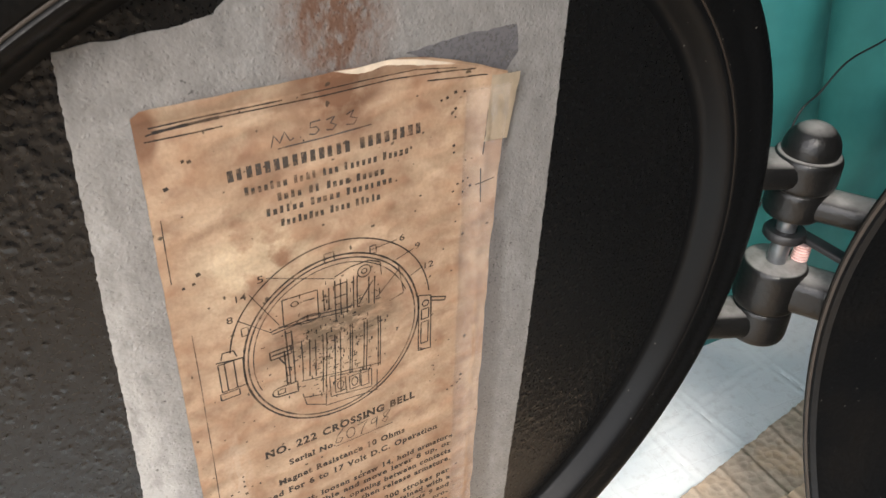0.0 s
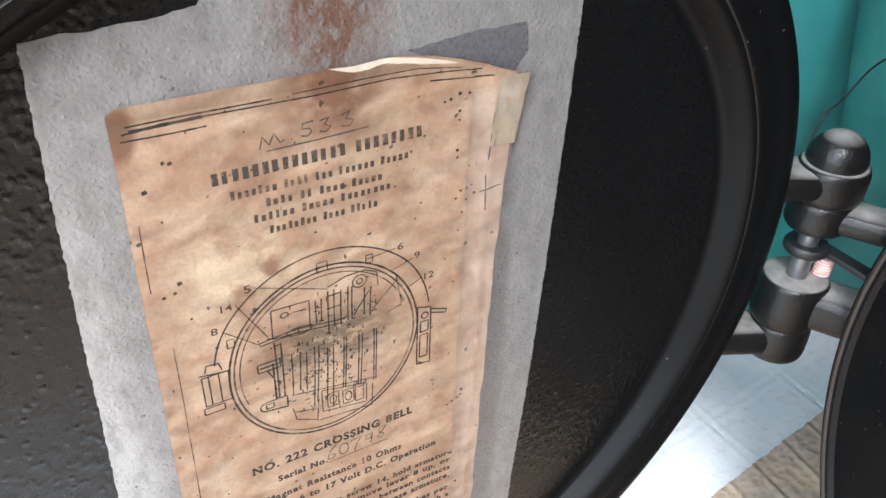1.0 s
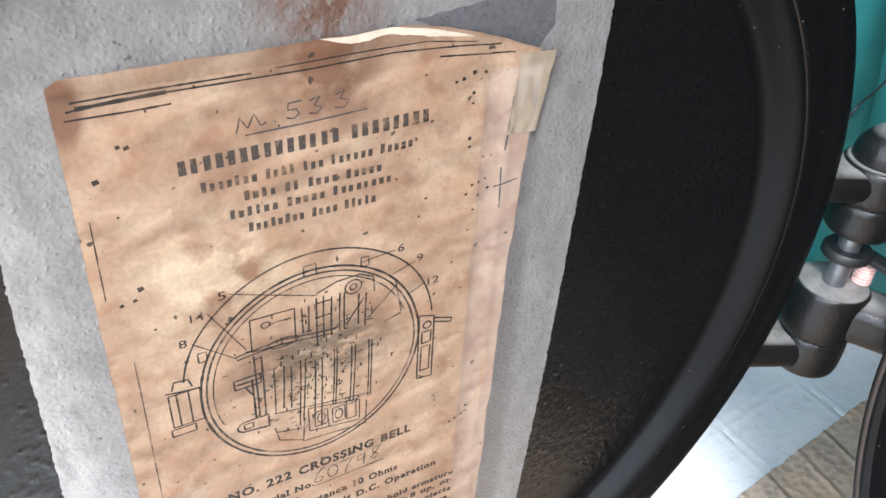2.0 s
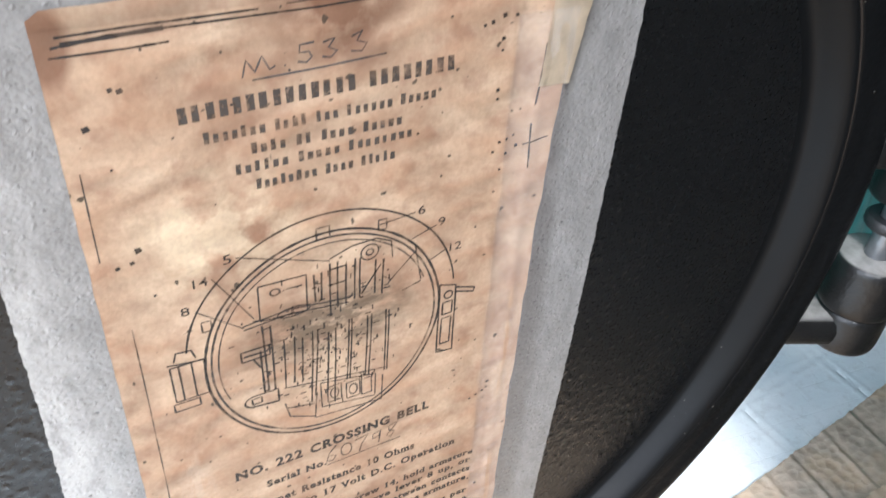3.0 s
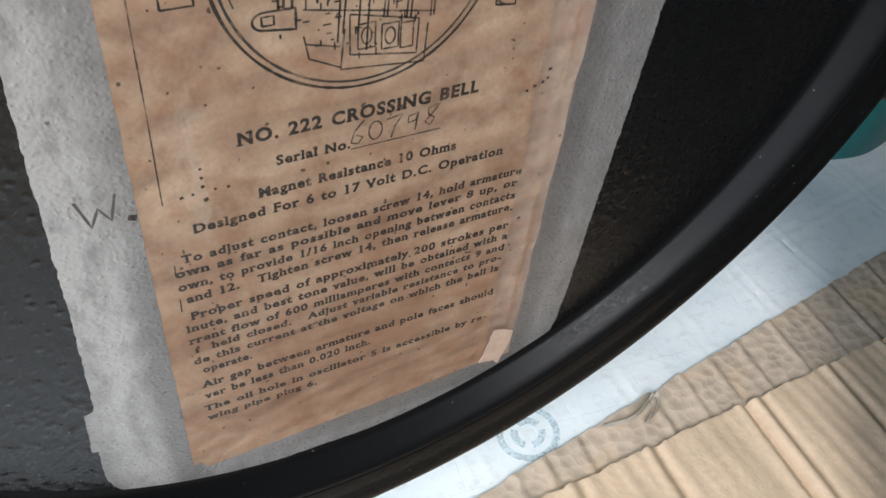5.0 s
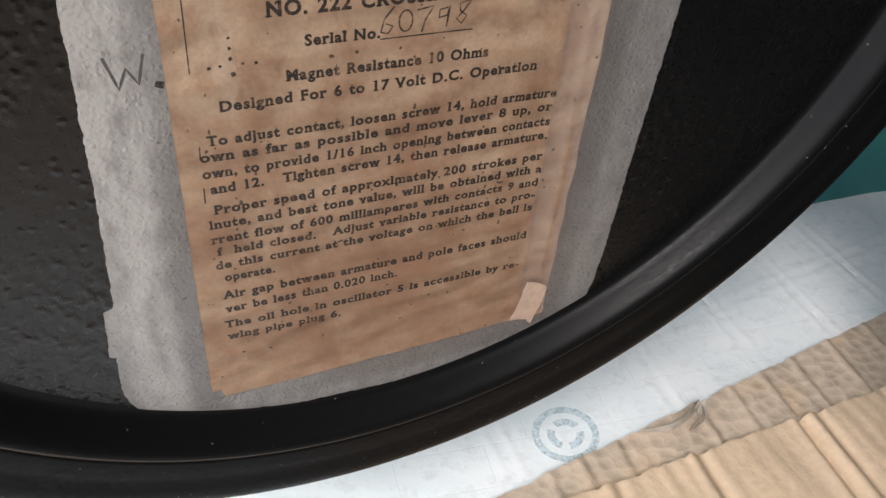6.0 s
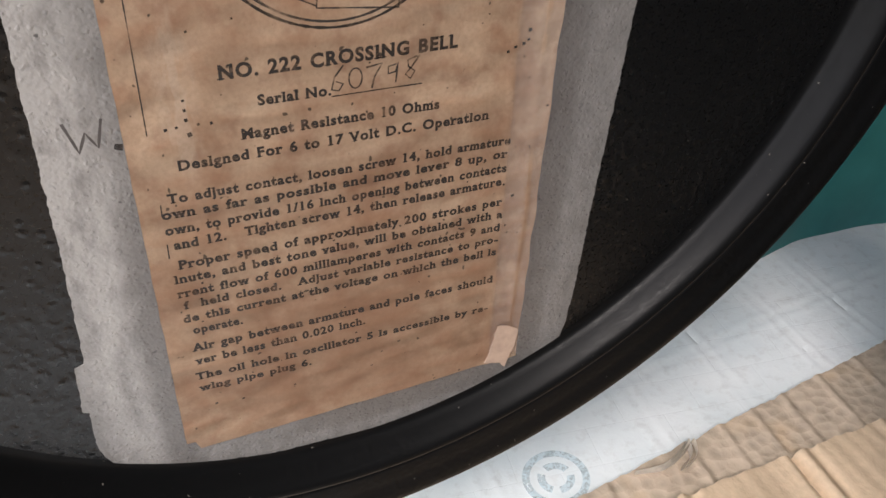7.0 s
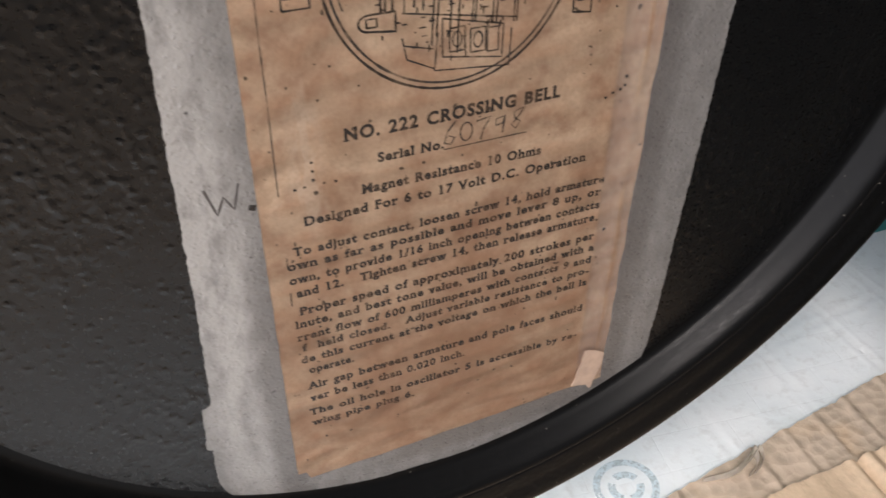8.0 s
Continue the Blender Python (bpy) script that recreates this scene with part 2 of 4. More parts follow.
ENAMEL = black_enamel("black_enamel")
ENAMEL_IN = black_enamel("black_enamel_worn", 0.2, 0.4, 0.6, 0.2, False)
ENAMEL_RIM = black_enamel("black_enamel_rim", 0.02, 0.36, 0.12, 0.11, False)
ENAMEL_FLANGE = black_enamel("black_enamel_flange", 0.03, 0.36, 0.5, 0.10, False)
GREY = grey_paint()
PAPER, PAPER_BACK = old_paper("aged_paper"), old_paper("aged_paper_under", 0.85)
TAPE = plain("dried_tape", (0.50, 0.37, 0.29), 0.35)
TAPE_PALE = plain("pale_tape", (0.56, 0.47, 0.35), 0.5)
INK, INK_FADED = ink("printing_ink", (0.020, 0.016, 0.014), 0.38), ink("faded_ink", (0.035, 0.029, 0.026), 0.65)
INK_HEAD = ink("heading_ink", (0.045, 0.036, 0.030), 0.6)
PENCIL = ink("pencil", (0.065, 0.058, 0.055), 0.4)
IRON = iron("painted_iron", 0.006, 0.8)
STEEL = plain("dull_steel", (0.20, 0.21, 0.22), 0.35, 0.7)
RUBBER = plain("black_rubber", (0.012, 0.012, 0.013), 0.5)
RUST = plain("rusty_edge", (0.034, 0.025, 0.018), 0.7)
SCORE = 8
BOARD_WHITE = white_board()
BOARD_BROWN = cardboard("brown_corrugated", (0.72, 0.54, 0.37), 0.35)
BOARD_CRUSHED = cardboard("crushed_corrugated", (0.50, 0.40, 0.305), 0.3, 0.8)
PRINT_BLUE = ink("pale_blue_print", (0.56, 0.67, 0.72), 0.8)
TEAL = tarp()
PINK = plain("red_white_plastic", (0.80, 0.52, 0.47), 0.4)
FLOOR_MAT = plain("grey_floor", (0.22, 0.21, 0.20), 0.8)


# ---- building helpers ----
def place(x, y, z):
    return Vector((x * U, y * U, (z + LIFT) * U))


def thing(name, at, label, category, group="", kind=""):
    ob = new(name)
    ob.empty_display_size = 0.01
    ob.location = place(*at)
    return tagged(ob, label, category, group, kind)


def part(name, bm, material, parent, label="", smooth=True):
    """Links a bmesh in plan units as one mesh under a thing or part."""
    me = bpy.data.meshes.new(name)
    for v in bm.verts:
        v.co = place(*v.co)
    for f in bm.faces:
        f.smooth = smooth
    bm.normal_update()
    bm.to_mesh(me)
    bm.free()
    me.materials.append(material)
    if smooth:
        me.set_sharp_from_angle(angle=radians(40))
    ob = new(name, me)
    if parent is not None:
        root, offset = parent, Vector((0, 0, 0))
        while root is not None:
            offset += root.location
            root = root.parent
        ob.parent = parent
        ob.location = -offset
    return tagged(ob, label)


def lathe(bm, profile, centre, axis, steps=96, start=0.0):
    """A closed ring of (radius, along) points turned round an axis through centre."""
    axis = Vector(axis).normalized()
    side = axis.cross(Vector((0, 0, 1)))
    side = side.normalized() if side.length > 0.01 else Vector((1, 0, 0))
    up = side.cross(axis)
    rings = []
    for k in range(steps):
        a = start + 2 * math.pi * k / steps
        way = side * math.cos(a) + up * math.sin(a)
        rings.append([bm.verts.new(Vector(centre) + way * r + axis * h) for r, h in profile])
    for k in range(steps):
        one, two = rings[k], rings[(k + 1) % steps]
        for i in range(len(profile) - 1):
            bm.faces.new((one[i], two[i], two[i + 1], one[i + 1]))
    shut = profile[0] == profile[-1]
    for end in () if shut else (0, -1):
        if profile[end][0] > 1e-6:
            loop = [r[end] for r in rings]
            bm.faces.new(loop)
    bmesh.ops.remove_doubles(bm, verts=bm.verts, dist=1e-5)
    bmesh.ops.recalc_face_normals(bm, faces=bm.faces)
    return bm


def post(bm, radius, low, high, x, y, steps=40, bevel=0.12):
    """An upright round bar with rounded rims."""
    b = min(bevel, radius * 0.4)
    return lathe(bm, [(0, low), (radius - b, low), (radius - b * 0.3, low + b * 0.3), (radius, low + b), (radius, high - b), (radius - b * 0.3, high - b * 0.3), (radius - b, high), (0, high)], (x, y, 0), (0, 0, 1), steps)


def slab(bm, outline, y0, y1):
    """An upright plate from an outline of (x, z)."""
    a = [bm.verts.new((x, y0, z)) for x, z in outline]
    b = [bm.verts.new((x, y1, z)) for x, z in outline]
    bm.faces.new(a)
    bm.faces.new(b[::-1])
    for i in range(len(a)):
        j = (i + 1) % len(a)
        bm.faces.new((a[i], b[i], b[j], a[j]))
    bmesh.ops.recalc_face_normals(bm, faces=bm.faces)
    return bm


def bar(bm, p, q, wide, high, bevel=0.15):
    """A block along the level line from p to q, bevelled."""
    p, q = Vector(p), Vector(q)
    way = (q - p).normalized()
    side = Vector((-way.y, way.x, 0)) * wide / 2
    up = Vector((0, 0, high / 2))
    v = [bm.verts.new(c + s * side + u * up) for c in (p, q) for s, u in ((-1, -1), (1, -1), (1, 1), (-1, 1))]
    for f in ((0, 1, 2, 3), (7, 6, 5, 4), (0, 4, 5, 1), (1, 5, 6, 2), (2, 6, 7, 3), (3, 7, 4, 0)):
        bm.faces.new([v[i] for i in f])
    bmesh.ops.recalc_face_normals(bm, faces=bm.faces)
    bmesh.ops.bevel(bm, geom=bm.edges[:], offset=bevel, segments=3, affect="EDGES", profile=0.5)
    return bm


def tube(bm, points, radius, sides=8):
    """A round cord through points."""
    pts = [Vector(p) for p in points]
    rings = []
    for i, p in enumerate(pts):
        way = (pts[min(i + 1, len(pts) - 1)] - pts[max(i - 1, 0)]).normalized()
        a = way.cross(Vector((0.31, 0.2, 0.93))).normalized()
        b = way.cross(a)
        rings.append([bm.verts.new(p + radius * (a * math.cos(t) + b * math.sin(t))) for t in (2 * math.pi * k / sides for k in range(sides))])
    for one, two in zip(rings, rings[1:]):
        for k in range(sides):
            bm.faces.new((one[k], one[(k + 1) % sides], two[(k + 1) % sides], two[k]))
    bm.faces.new(rings[0][::-1])
    bm.faces.new(rings[-1])
    bmesh.ops.recalc_face_normals(bm, faces=bm.faces)
    return bm


def curve_points(points, steps=8):
    """A smooth line through points (Catmull-Rom)."""
    p = [Vector(q) for q in points]
    p = [2 * p[0] - p[1], *p, 2 * p[-1] - p[-2]]
    out = []
    for a, b, c, d in zip(p, p[1:], p[2:], p[3:]):
        for k in range(steps):
            t = k / steps
            out.append(0.5 * (2 * b + (c - a) * t + (2 * a - 5 * b + 4 * c - d) * t * t + (3 * b - a - 3 * c + d) * t**3))
    return [*out, p[-2]]


# ---- the setting ----
# tabletop covered by a flattened white carton
def sheet(x0, x1, y0, y1, nx, ny, height):
    bm = bmesh.new()
    grid = [[bm.verts.new((x0 + (x1 - x0) * i / nx, y0 + (y1 - y0) * j / ny, 0)) for i in range(nx + 1)] for j in range(ny + 1)]
    for row in grid:
        for v in row:
            v.co.z = height(v.co.x, v.co.y)
    for j in range(ny):
        for i in range(nx):
            bm.faces.new((grid[j][i], grid[j][i + 1], grid[j + 1][i + 1], grid[j + 1][i]))
    return bm


def ground_height(x, y):
    return -LIFT - 90.0


ground = part("ground", sheet(-4000, 4000, -4000, 4000, 8, 8, ground_height), FLOOR_MAT, None)
tagged(ground, "plain grey concrete ground under the table", "ground", kind="structure")

# walls and ceiling out of view, added to darken reflections and leave the left open
WALL = plain("unseen_wall_grey", (0.10, 0.10, 0.10), 0.85)
for name, x0, y0, x1, y1 in (("unseen_wall_south", -140, -212, 232, -212), ("unseen_wall_east", 226, -206, 226, 66), ("unseen_wall_north", -140, 72, 232, 72), ("unseen_wall_west_front", -72, -206, -72, -160), ("unseen_wall_west_back", -72, 44, -72, 66)):
    wall = part(name, bar(bmesh.new(), (x0, y0, 40), (x1, y1, 40), 12, 309.2, 0.3), WALL, None)
    tagged(wall, "plain grey wall out of view, added to block light", "wall", kind="structure")
ceiling = part("ceiling", bar(bmesh.new(), (-78, -70, 201), (240, -70, 201), 300, 10, 0.3), WALL, None)
tagged(ceiling, "plain grey ceiling out of view, added to block light", "ceiling", kind="structure")

table = thing("table", (15, -40, -LIFT - 90), "wooden work table covered with flattened cardboard", "table")
part("tabletop", bar(bmesh.new(), (-90, -30, -LIFT - 1.6), (90, -30, -LIFT - 1.6), 100, 2.4, 0.3), BOARD_BROWN, table, "plain wooden tabletop")
for tx, ty in ((-84, -75), (84, -75), (-84, 14), (84, 14)):
    part("leg", bar(bmesh.new(), (tx - 3, ty, -LIFT - 46.4), (tx + 3, ty, -LIFT - 46.4), 6, 87.2, 0.4), BOARD_BROWN, table)

CREASES = (-12.0, -2.5, 10.4, 20.2, 26.3, 32.1, 37.2, 46.6, 55.0)


def carton_height(x, y):
    z = -LIFT + 0.06 * math.sin(x * 0.35 + 0.4 * y) + 0.04 * math.sin(y * 0.9 - x * 0.2)
    for c in CREASES:
        d = abs(x - c - 0.03 * (y - 5))
        k = 0.35 + 0.65 * abs(noise.noise((c, y * 0.3, 0.0)))
        z += k * (0.10 * math.exp(-((d - 0.3) / 0.2) ** 2) - 0.15 * math.exp(-((d / 0.14) ** 2)))
    d = abs(y - 7.9 - 0.11 * (x - 32))
    return z + 0.05 * math.exp(-((d - 0.3) / 0.25) ** 2) - 0.06 * math.exp(-((d / 0.16) ** 2))


carton = thing("flattened_carton", (20, 5, -LIFT), "flattened white carton with pale blue print, lying on the table", "cardboard")
part("carton_sheet", sheet(-60, 85, -30, 18.0, 480, 170, carton_height), BOARD_WHITE, carton)

bm = bmesh.new()
cx, cy = 13.75, 2.45
for r0, r1, a0, a1 in ((1.34, 1.72, 0, 360), (0.55, 0.95, 20, 110), (0.55, 0.95, 140, 230), (0.55, 0.95, 260, 350)):
    n = max(8, int((a1 - a0) / 6))
    ring = []
    for k in range(n + 1):
        a = radians(a0 + (a1 - a0) * k / n)
        ring.append([bm.verts.new((cx + r * math.cos(a), cy + 0.92 * r * math.sin(a), carton_height(cx + r * math.cos(a), cy + 0.92 * r * math.sin(a)) + 0.03)) for r in (r0, r1)])
    for p, q in zip(ring, ring[1:]):
        bm.faces.new((p[0], p[1], q[1], q[0]))
part("printed_mark", bm, PRINT_BLUE, carton, "pale blue round printed mark")

# brown corrugated pieces in front
def flap_top(x, y):
    z = -LIFT + 0.42 + 0.05 * math.sin(1.1 * x) + 0.05 * noise.noise((x * 0.6, y * 0.9, 3.0))
    for c in (11.6, 13.3, 15.5, 20.65, 23.0, 25.2, 27.55, 30.4, 33.5, 36.2, 39.8, 43.1):
        d = x - c - 0.1 * y
        z += 0.09 * math.exp(-((d / 0.22) ** 2)) - 0.05 * math.exp(-(((d - 0.45) / 0.25) ** 2))
    return z


def board_top(x, y):
    z = -LIFT + 0.92 + 0.012 * math.sin(2 * math.pi * (x + 0.08 * y) / 1.55) + 0.05 * noise.noise((x * 1.3, y * 0.12, 4.0))
    for c in (18.3, 24.5, 25.7, 31.0, 35.4, 13.6):
        d = x - c - 0.1 * (y + 1.3)
        z += 0.14 * math.exp(-((d / 0.3) ** 2)) - (0.42 if c in (24.5, 35.4) else 0.14) * math.exp(-(((d - 0.6) / 0.25) ** 2))
    return z + 0.06 * noise.noise((x * 0.4, y * 0.5, 9.0))


def thick_sheet(x0, x1, front, rear, nx, ny, top, thick):
    """A sheet of board whose front and rear borders run as functions of x."""
    bm = bmesh.new()
    rows = []
    for low in (0, 1):
        rows.append([[None] * (nx + 1) for _ in range(ny + 1)])
        for j in range(ny + 1):
            for i in range(nx + 1):
                x = x0 + (x1 - x0) * i / nx
                y = front(x) + (rear(x) - front(x)) * j / ny
                rows[low][j][i] = bm.verts.new((x, y, top(x, y) - low * thick))
    for low in (0, 1):
        for j in range(ny):
            for i in range(nx):
                r = rows[low]
                bm.faces.new((r[j][i], r[j][i + 1], r[j + 1][i + 1], r[j + 1][i]))
    for i in range(nx):
        for j in (0, ny):
            bm.faces.new((rows[0][j][i], rows[0][j][i + 1], rows[1][j][i + 1], rows[1][j][i]))
    for j in range(ny):
        for i in (0, nx):
            bm.faces.new((rows[0][j][i], rows[0][j + 1][i], rows[1][j + 1][i], rows[1][j][i]))
    bmesh.ops.recalc_face_normals(bm, faces=bm.faces)
    return bm


def flap_rear(x):
    return -0.85 + 0.118 * x + 0.16 * noise.noise((x * 0.9, 1.0, 0.0)) + 0.06 * noise.noise((x * 3.1, 4.0, 0.0))


def board_rear(x):
    return -1.25 + 0.12 * noise.noise((x * 0.7, 8.0, 0.0)) + 0.10 * noise.noise((x * 2.7, 2.0, 0.0))


flap = thing("cardboard_flap", (25, 0, -LIFT), "crushed grey-brown corrugated cardboard flap lying on white carton", "cardboard")
part("flap_sheet", thick_sheet(2, 70, lambda x: -6.0, flap_rear, 420, 44, flap_top, 0.34), BOARD_CRUSHED, flap)
board = thing("cardboard_sheet", (25, -10, -LIFT), "torn light brown corrugated cardboard sheet with ribs showing", "cardboard")
part("board_sheet", thick_sheet(3, 72, lambda x: -34.0, board_rear, 520, 110, board_top, 0.4), BOARD_BROWN, board)

# torn paper curl at the flap's border
bm = bmesh.new()
for k, (dx, r, w) in enumerate(((0, 1.0, 0.75), (0.35, 0.8, 0.6))):
    line = curve_points([(17.2 + dx, 0.9, 0.25), (18.6 + dx, 0.55, 0.5), (19.6 + dx, 0.75, 0.85), (20.3 + dx, 1.05, 0.95), (20.2 + dx, 0.5, 0.55), (19.4 + dx, 0.15, 0.4)], 6)
    last = None
    for i, p in enumerate(line):
        wide = w * (0.5 + 0.5 * math.sin(math.pi * i / (len(line) - 1)))
        pair = [bm.verts.new((p.x, p.y, p.z - LIFT + 0.3 + s * wide * r)) for s in (-0.5, 0.5)]
        if last:
            bm.faces.new((last[0], last[1], pair[1], pair[0]))
        last = pair
bmesh.ops.solidify(bm, geom=bm.faces[:], thickness=0.05)
part("strip", bm, plain("pale_liner", (0.86, 0.80, 0.71), 0.7), flap, "torn curled strip of pale liner")

# teal cloth behind
bm = bmesh.new()
nx, nz = 260, 90
grid = []
for j in range(nz + 1):
    row = []
    for i in range(nx + 1):
        x, z = -70 + 190 * i / nx, -LIFT + 0.05 + 78 * j / nz
        h = (z + LIFT) / 60
        fold = 1.5 * math.sin(0.36 * x + 0.5 * math.sin(0.11 * x) + 3.2 * h) + 1.3 * abs(math.sin(0.21 * x + 2.6 * h - 1.7)) + 0.45 * math.sin(0.83 * x - 2.0 * h + 1.0) + 0.9 * noise.noise((x * 0.12, z * 0.07, 5.0))
        row.append(bm.verts.new((x, 12.9 + fold * (0.3 + 1.5 * h) + 2.4 * h, z)))
    grid.append(row)
for j in range(nz):
    for i in range(nx):
        bm.faces.new((grid[j][i], grid[j][i + 1], grid[j + 1][i + 1], grid[j + 1][i]))
curtain = part("curtain", bm, TEAL, None)
tagged(curtain, "teal green cloth hanging in soft folds behind the table", "curtain", kind="structure")

cord = thing("cord", (48, 11.5, 0), "thin black cord hanging in front of the teal cloth", "cord")
part("cord_line", tube(bmesh.new(), curve_points([(62, 11.6, 4.5), (52, 11.5, 2.34), (48.15, 11.5, 1.44), (45.9, 11.5, -0.43), (44.1, 11.5, -1.76), (43.2, 11.5, -6), (42.9, 11.8, -9.4), (43.0, 13.4, -13)]), 0.075), RUBBER, cord)

# ---- the crossing bell: lid, hinge and case ----
CX, CZ = 3.9, 1.9
HX, HY = 25.35, -1.23
PHI = radians(107.1)
along = Vector((math.cos(PHI), -math.sin(PHI), 0))
facing = Vector((-math.sin(PHI), -math.cos(PHI), 0))
mid = Vector((HX, HY, 0.9)) + along * 21.88
bell = thing("crossing_bell", (mid.x, mid.y, -LIFT), "opened round black iron crossing bell with worn enamel on the table", "bell")
shell = [(0, 0), (15.85, 0), (16.04, -0.02), (16.17, -0.07), (16.27, -0.18), (16.35, -0.36), (16.52, -0.72), (16.65, -0.92), (16.75, -1.03), (16.85, -1.09), (16.94, -1.1), (17.0, -1.05), (17.03, -0.96), (17.09, -0.94), (17.14, -1.02), (17.22, -1.06), (17.85, -1.05), (18.07, -1.08), (18.3, -1.17), (18.57, -1.23), (18.84, -1.21), (19.01, -1.12), (19.08, -0.98), (19.06, -0.8), (18.7, -0.4), (17.7, 0.2), (16.7, 0.7), (15.5, 1.05), (8.0, 1.6), (0, 1.7)]


# the casting is a little out of round
def oval(bm):
    for v in bm.verts:
        rise = v.co.z - CZ
        v.co.x, v.co.z = v.co.x + 0.06 * rise, CZ + 0.98 * rise
    return bm


def lid_radius(x, z):
    rise = (z - CZ) / 0.98
    return math.hypot(x - CX - 0.06 * rise, rise)


lid = part("lid", oval(lathe(bmesh.new(), shell, (CX, 0, CZ), (0, 1, 0), 240)), ENAMEL, bell, "open black enamelled lid with a raised rim")
lid.data.materials.append(ENAMEL_RIM)
lid.data.materials.append(ENAMEL_FLANGE)
for face in lid.data.polygons:
    reach = lid_radius(face.center.x / U, face.center.z / U - LIFT)
    if reach > 15.9:
        face.material_index = 1 if reach < 16.98 else 2
bm = bmesh.new()
lathe(bm, [(17.0, -0.99), (17.04, -1.03), (17.09, -1.03), (17.13, -0.99), (17.07, -0.92), (17.0, -0.99)], (CX, 0, CZ), (0, 1, 0), 200)
part("seam", oval(bm), RUST, lid, "thin rusty seam round the raised rim")

# grey panel left bare of black paint, with a ragged border
def ragged(points, step=0.22, rough=0.07, seed=0.0):
    out = []
    for (x0, z0), (x1, z1) in zip(points, points[1:] + points[:1]):
        n = max(1, int(math.hypot(x1 - x0, z1 - z0) / step))
        for k in range(n):
            x, z = x0 + (x1 - x0) * k / n, z0 + (z1 - z0) * k / n
            out.append((x + 0.5 * rough * noise.noise((x * 2.3, z * 2.3, seed)) + 0.8 * rough * noise.noise((x * 7, z * 7, seed)), z + rough * noise.noise((x * 2.3, z * 2.3, seed + 9)) + 0.5 * rough * noise.noise((x * 7, z * 7, seed + 5))))
    return out


def inside(points, radius):
    out = []
    for x, z in points:
        k = min(1.0, radius / max(0.01, lid_radius(x, z)))
        out.append((CX + (x - CX) * k, CZ + (z - CZ) * k))
    return out


panel = [(-3.4, 15.3), (-3.55, 12.2), (-3.72, 8.7), (-3.9, 4.0), (-4.08, 0.5), (-4.3, -4.3), (-4.5, -7.2), (-4.56, -7.6), (-4.8, -7.75), (-4.96, -9.4), (-4.8, -9.52), (-4.9, -10.75), (-4.8, -11.4), (-4.55, -12.0), (-4.05, -12.3), (-3.3, -12.85), (-2.6, -13.1), (-1.6, -13.45), (-1.3, -13.45), (-1.05, -13.2), (-0.6, -13.42), (1.7, -13.62), (5.0, -13.85), (7.9, -13.7), (9.3, -13.0), (9.7, -12.5), (10.2, -12.25), (10.65, -12.1), (10.85, -11.2), (10.98, -9.6), (11.1, -6.0), (11.3, -2.0), (11.42, 2.0), (11.55, 9.4), (11.6, 14.3), (11.6, 17.5), (6.0, 19.5), (1.2, 19.0), (0.55, 16.6), (0.75, 15.95), (0.35, 15.6), (-0.3, 15.45)]
bm = slab(bmesh.new(), inside(ragged(panel, 0.12, 0.06), 15.95), -0.025, 0.1)
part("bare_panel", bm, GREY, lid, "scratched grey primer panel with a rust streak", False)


part("dark_patch", slab(bmesh.new(), ragged([(5.7, 13.6), (7.6, 13.85), (9.62, 13.85), (9.75, 13.0), (9.3, 12.4), (8.6, 12.4), (7.2, 13.0)], 0.15, 0.06, 2), -0.034, -0.02), ink("patch_grey", (0.10, 0.098, 0.105), 0.55), lid, "dark grey patch above the paper", False)


# pencilled letter on the panel
def stroke(bm, points, width, depth, rise=0.004):
    """A flat drawn line through (x, z) points; depth(x, z) gives the surface that it lies on."""
    pts = [Vector((p[0], p[1])) for p in points]
    left, right = [], []
    for i, p in enumerate(pts):
        way = pts[min(i + 1, len(pts) - 1)] - pts[max(i - 1, 0)]
        way = way.normalized() if way.length > 1e-9 else Vector((1, 0))
        w = width * (0.85 + 0.4 * noise.noise((p.x * 5, p.y * 5, 2.0))) / 2
        for side, s in ((left, 1), (right, -1)):
            q = p + Vector((-way.y, way.x)) * w * s
            side.append(bm.verts.new((q.x, depth(q.x, q.y) - rise, q.y)))
    for i in range(len(pts) - 1):
        bm.faces.new((left[i], right[i], right[i + 1], left[i + 1]))
    return bm


def dense(points, step=0.15):
    out = []
    for a, b in zip(points, points[1:]):
        n = max(1, int(math.dist(a, b) / step))
        out += [(a[0] + (b[0] - a[0]) * k / n, a[1] + (b[1] - a[1]) * k / n) for k in range(n)]
    return [*out, points[-1]]


def on_panel(x, z):
    return -0.025


part("pencilled_letter", stroke(bmesh.new(), dense([(-3.48, -0.62), (-3.27, -1.40), (-3.06, -0.92), (-2.85, -1.33), (-2.66, -0.62)]), 0.075, on_panel), PENCIL, lid, "pencilled letter W")
part("spot", stroke(bmesh.new(), [(-2.52, -1.36), (-2.42, -1.40), (-2.34, -1.42)], 0.2, on_panel), INK, lid, "dark spot")


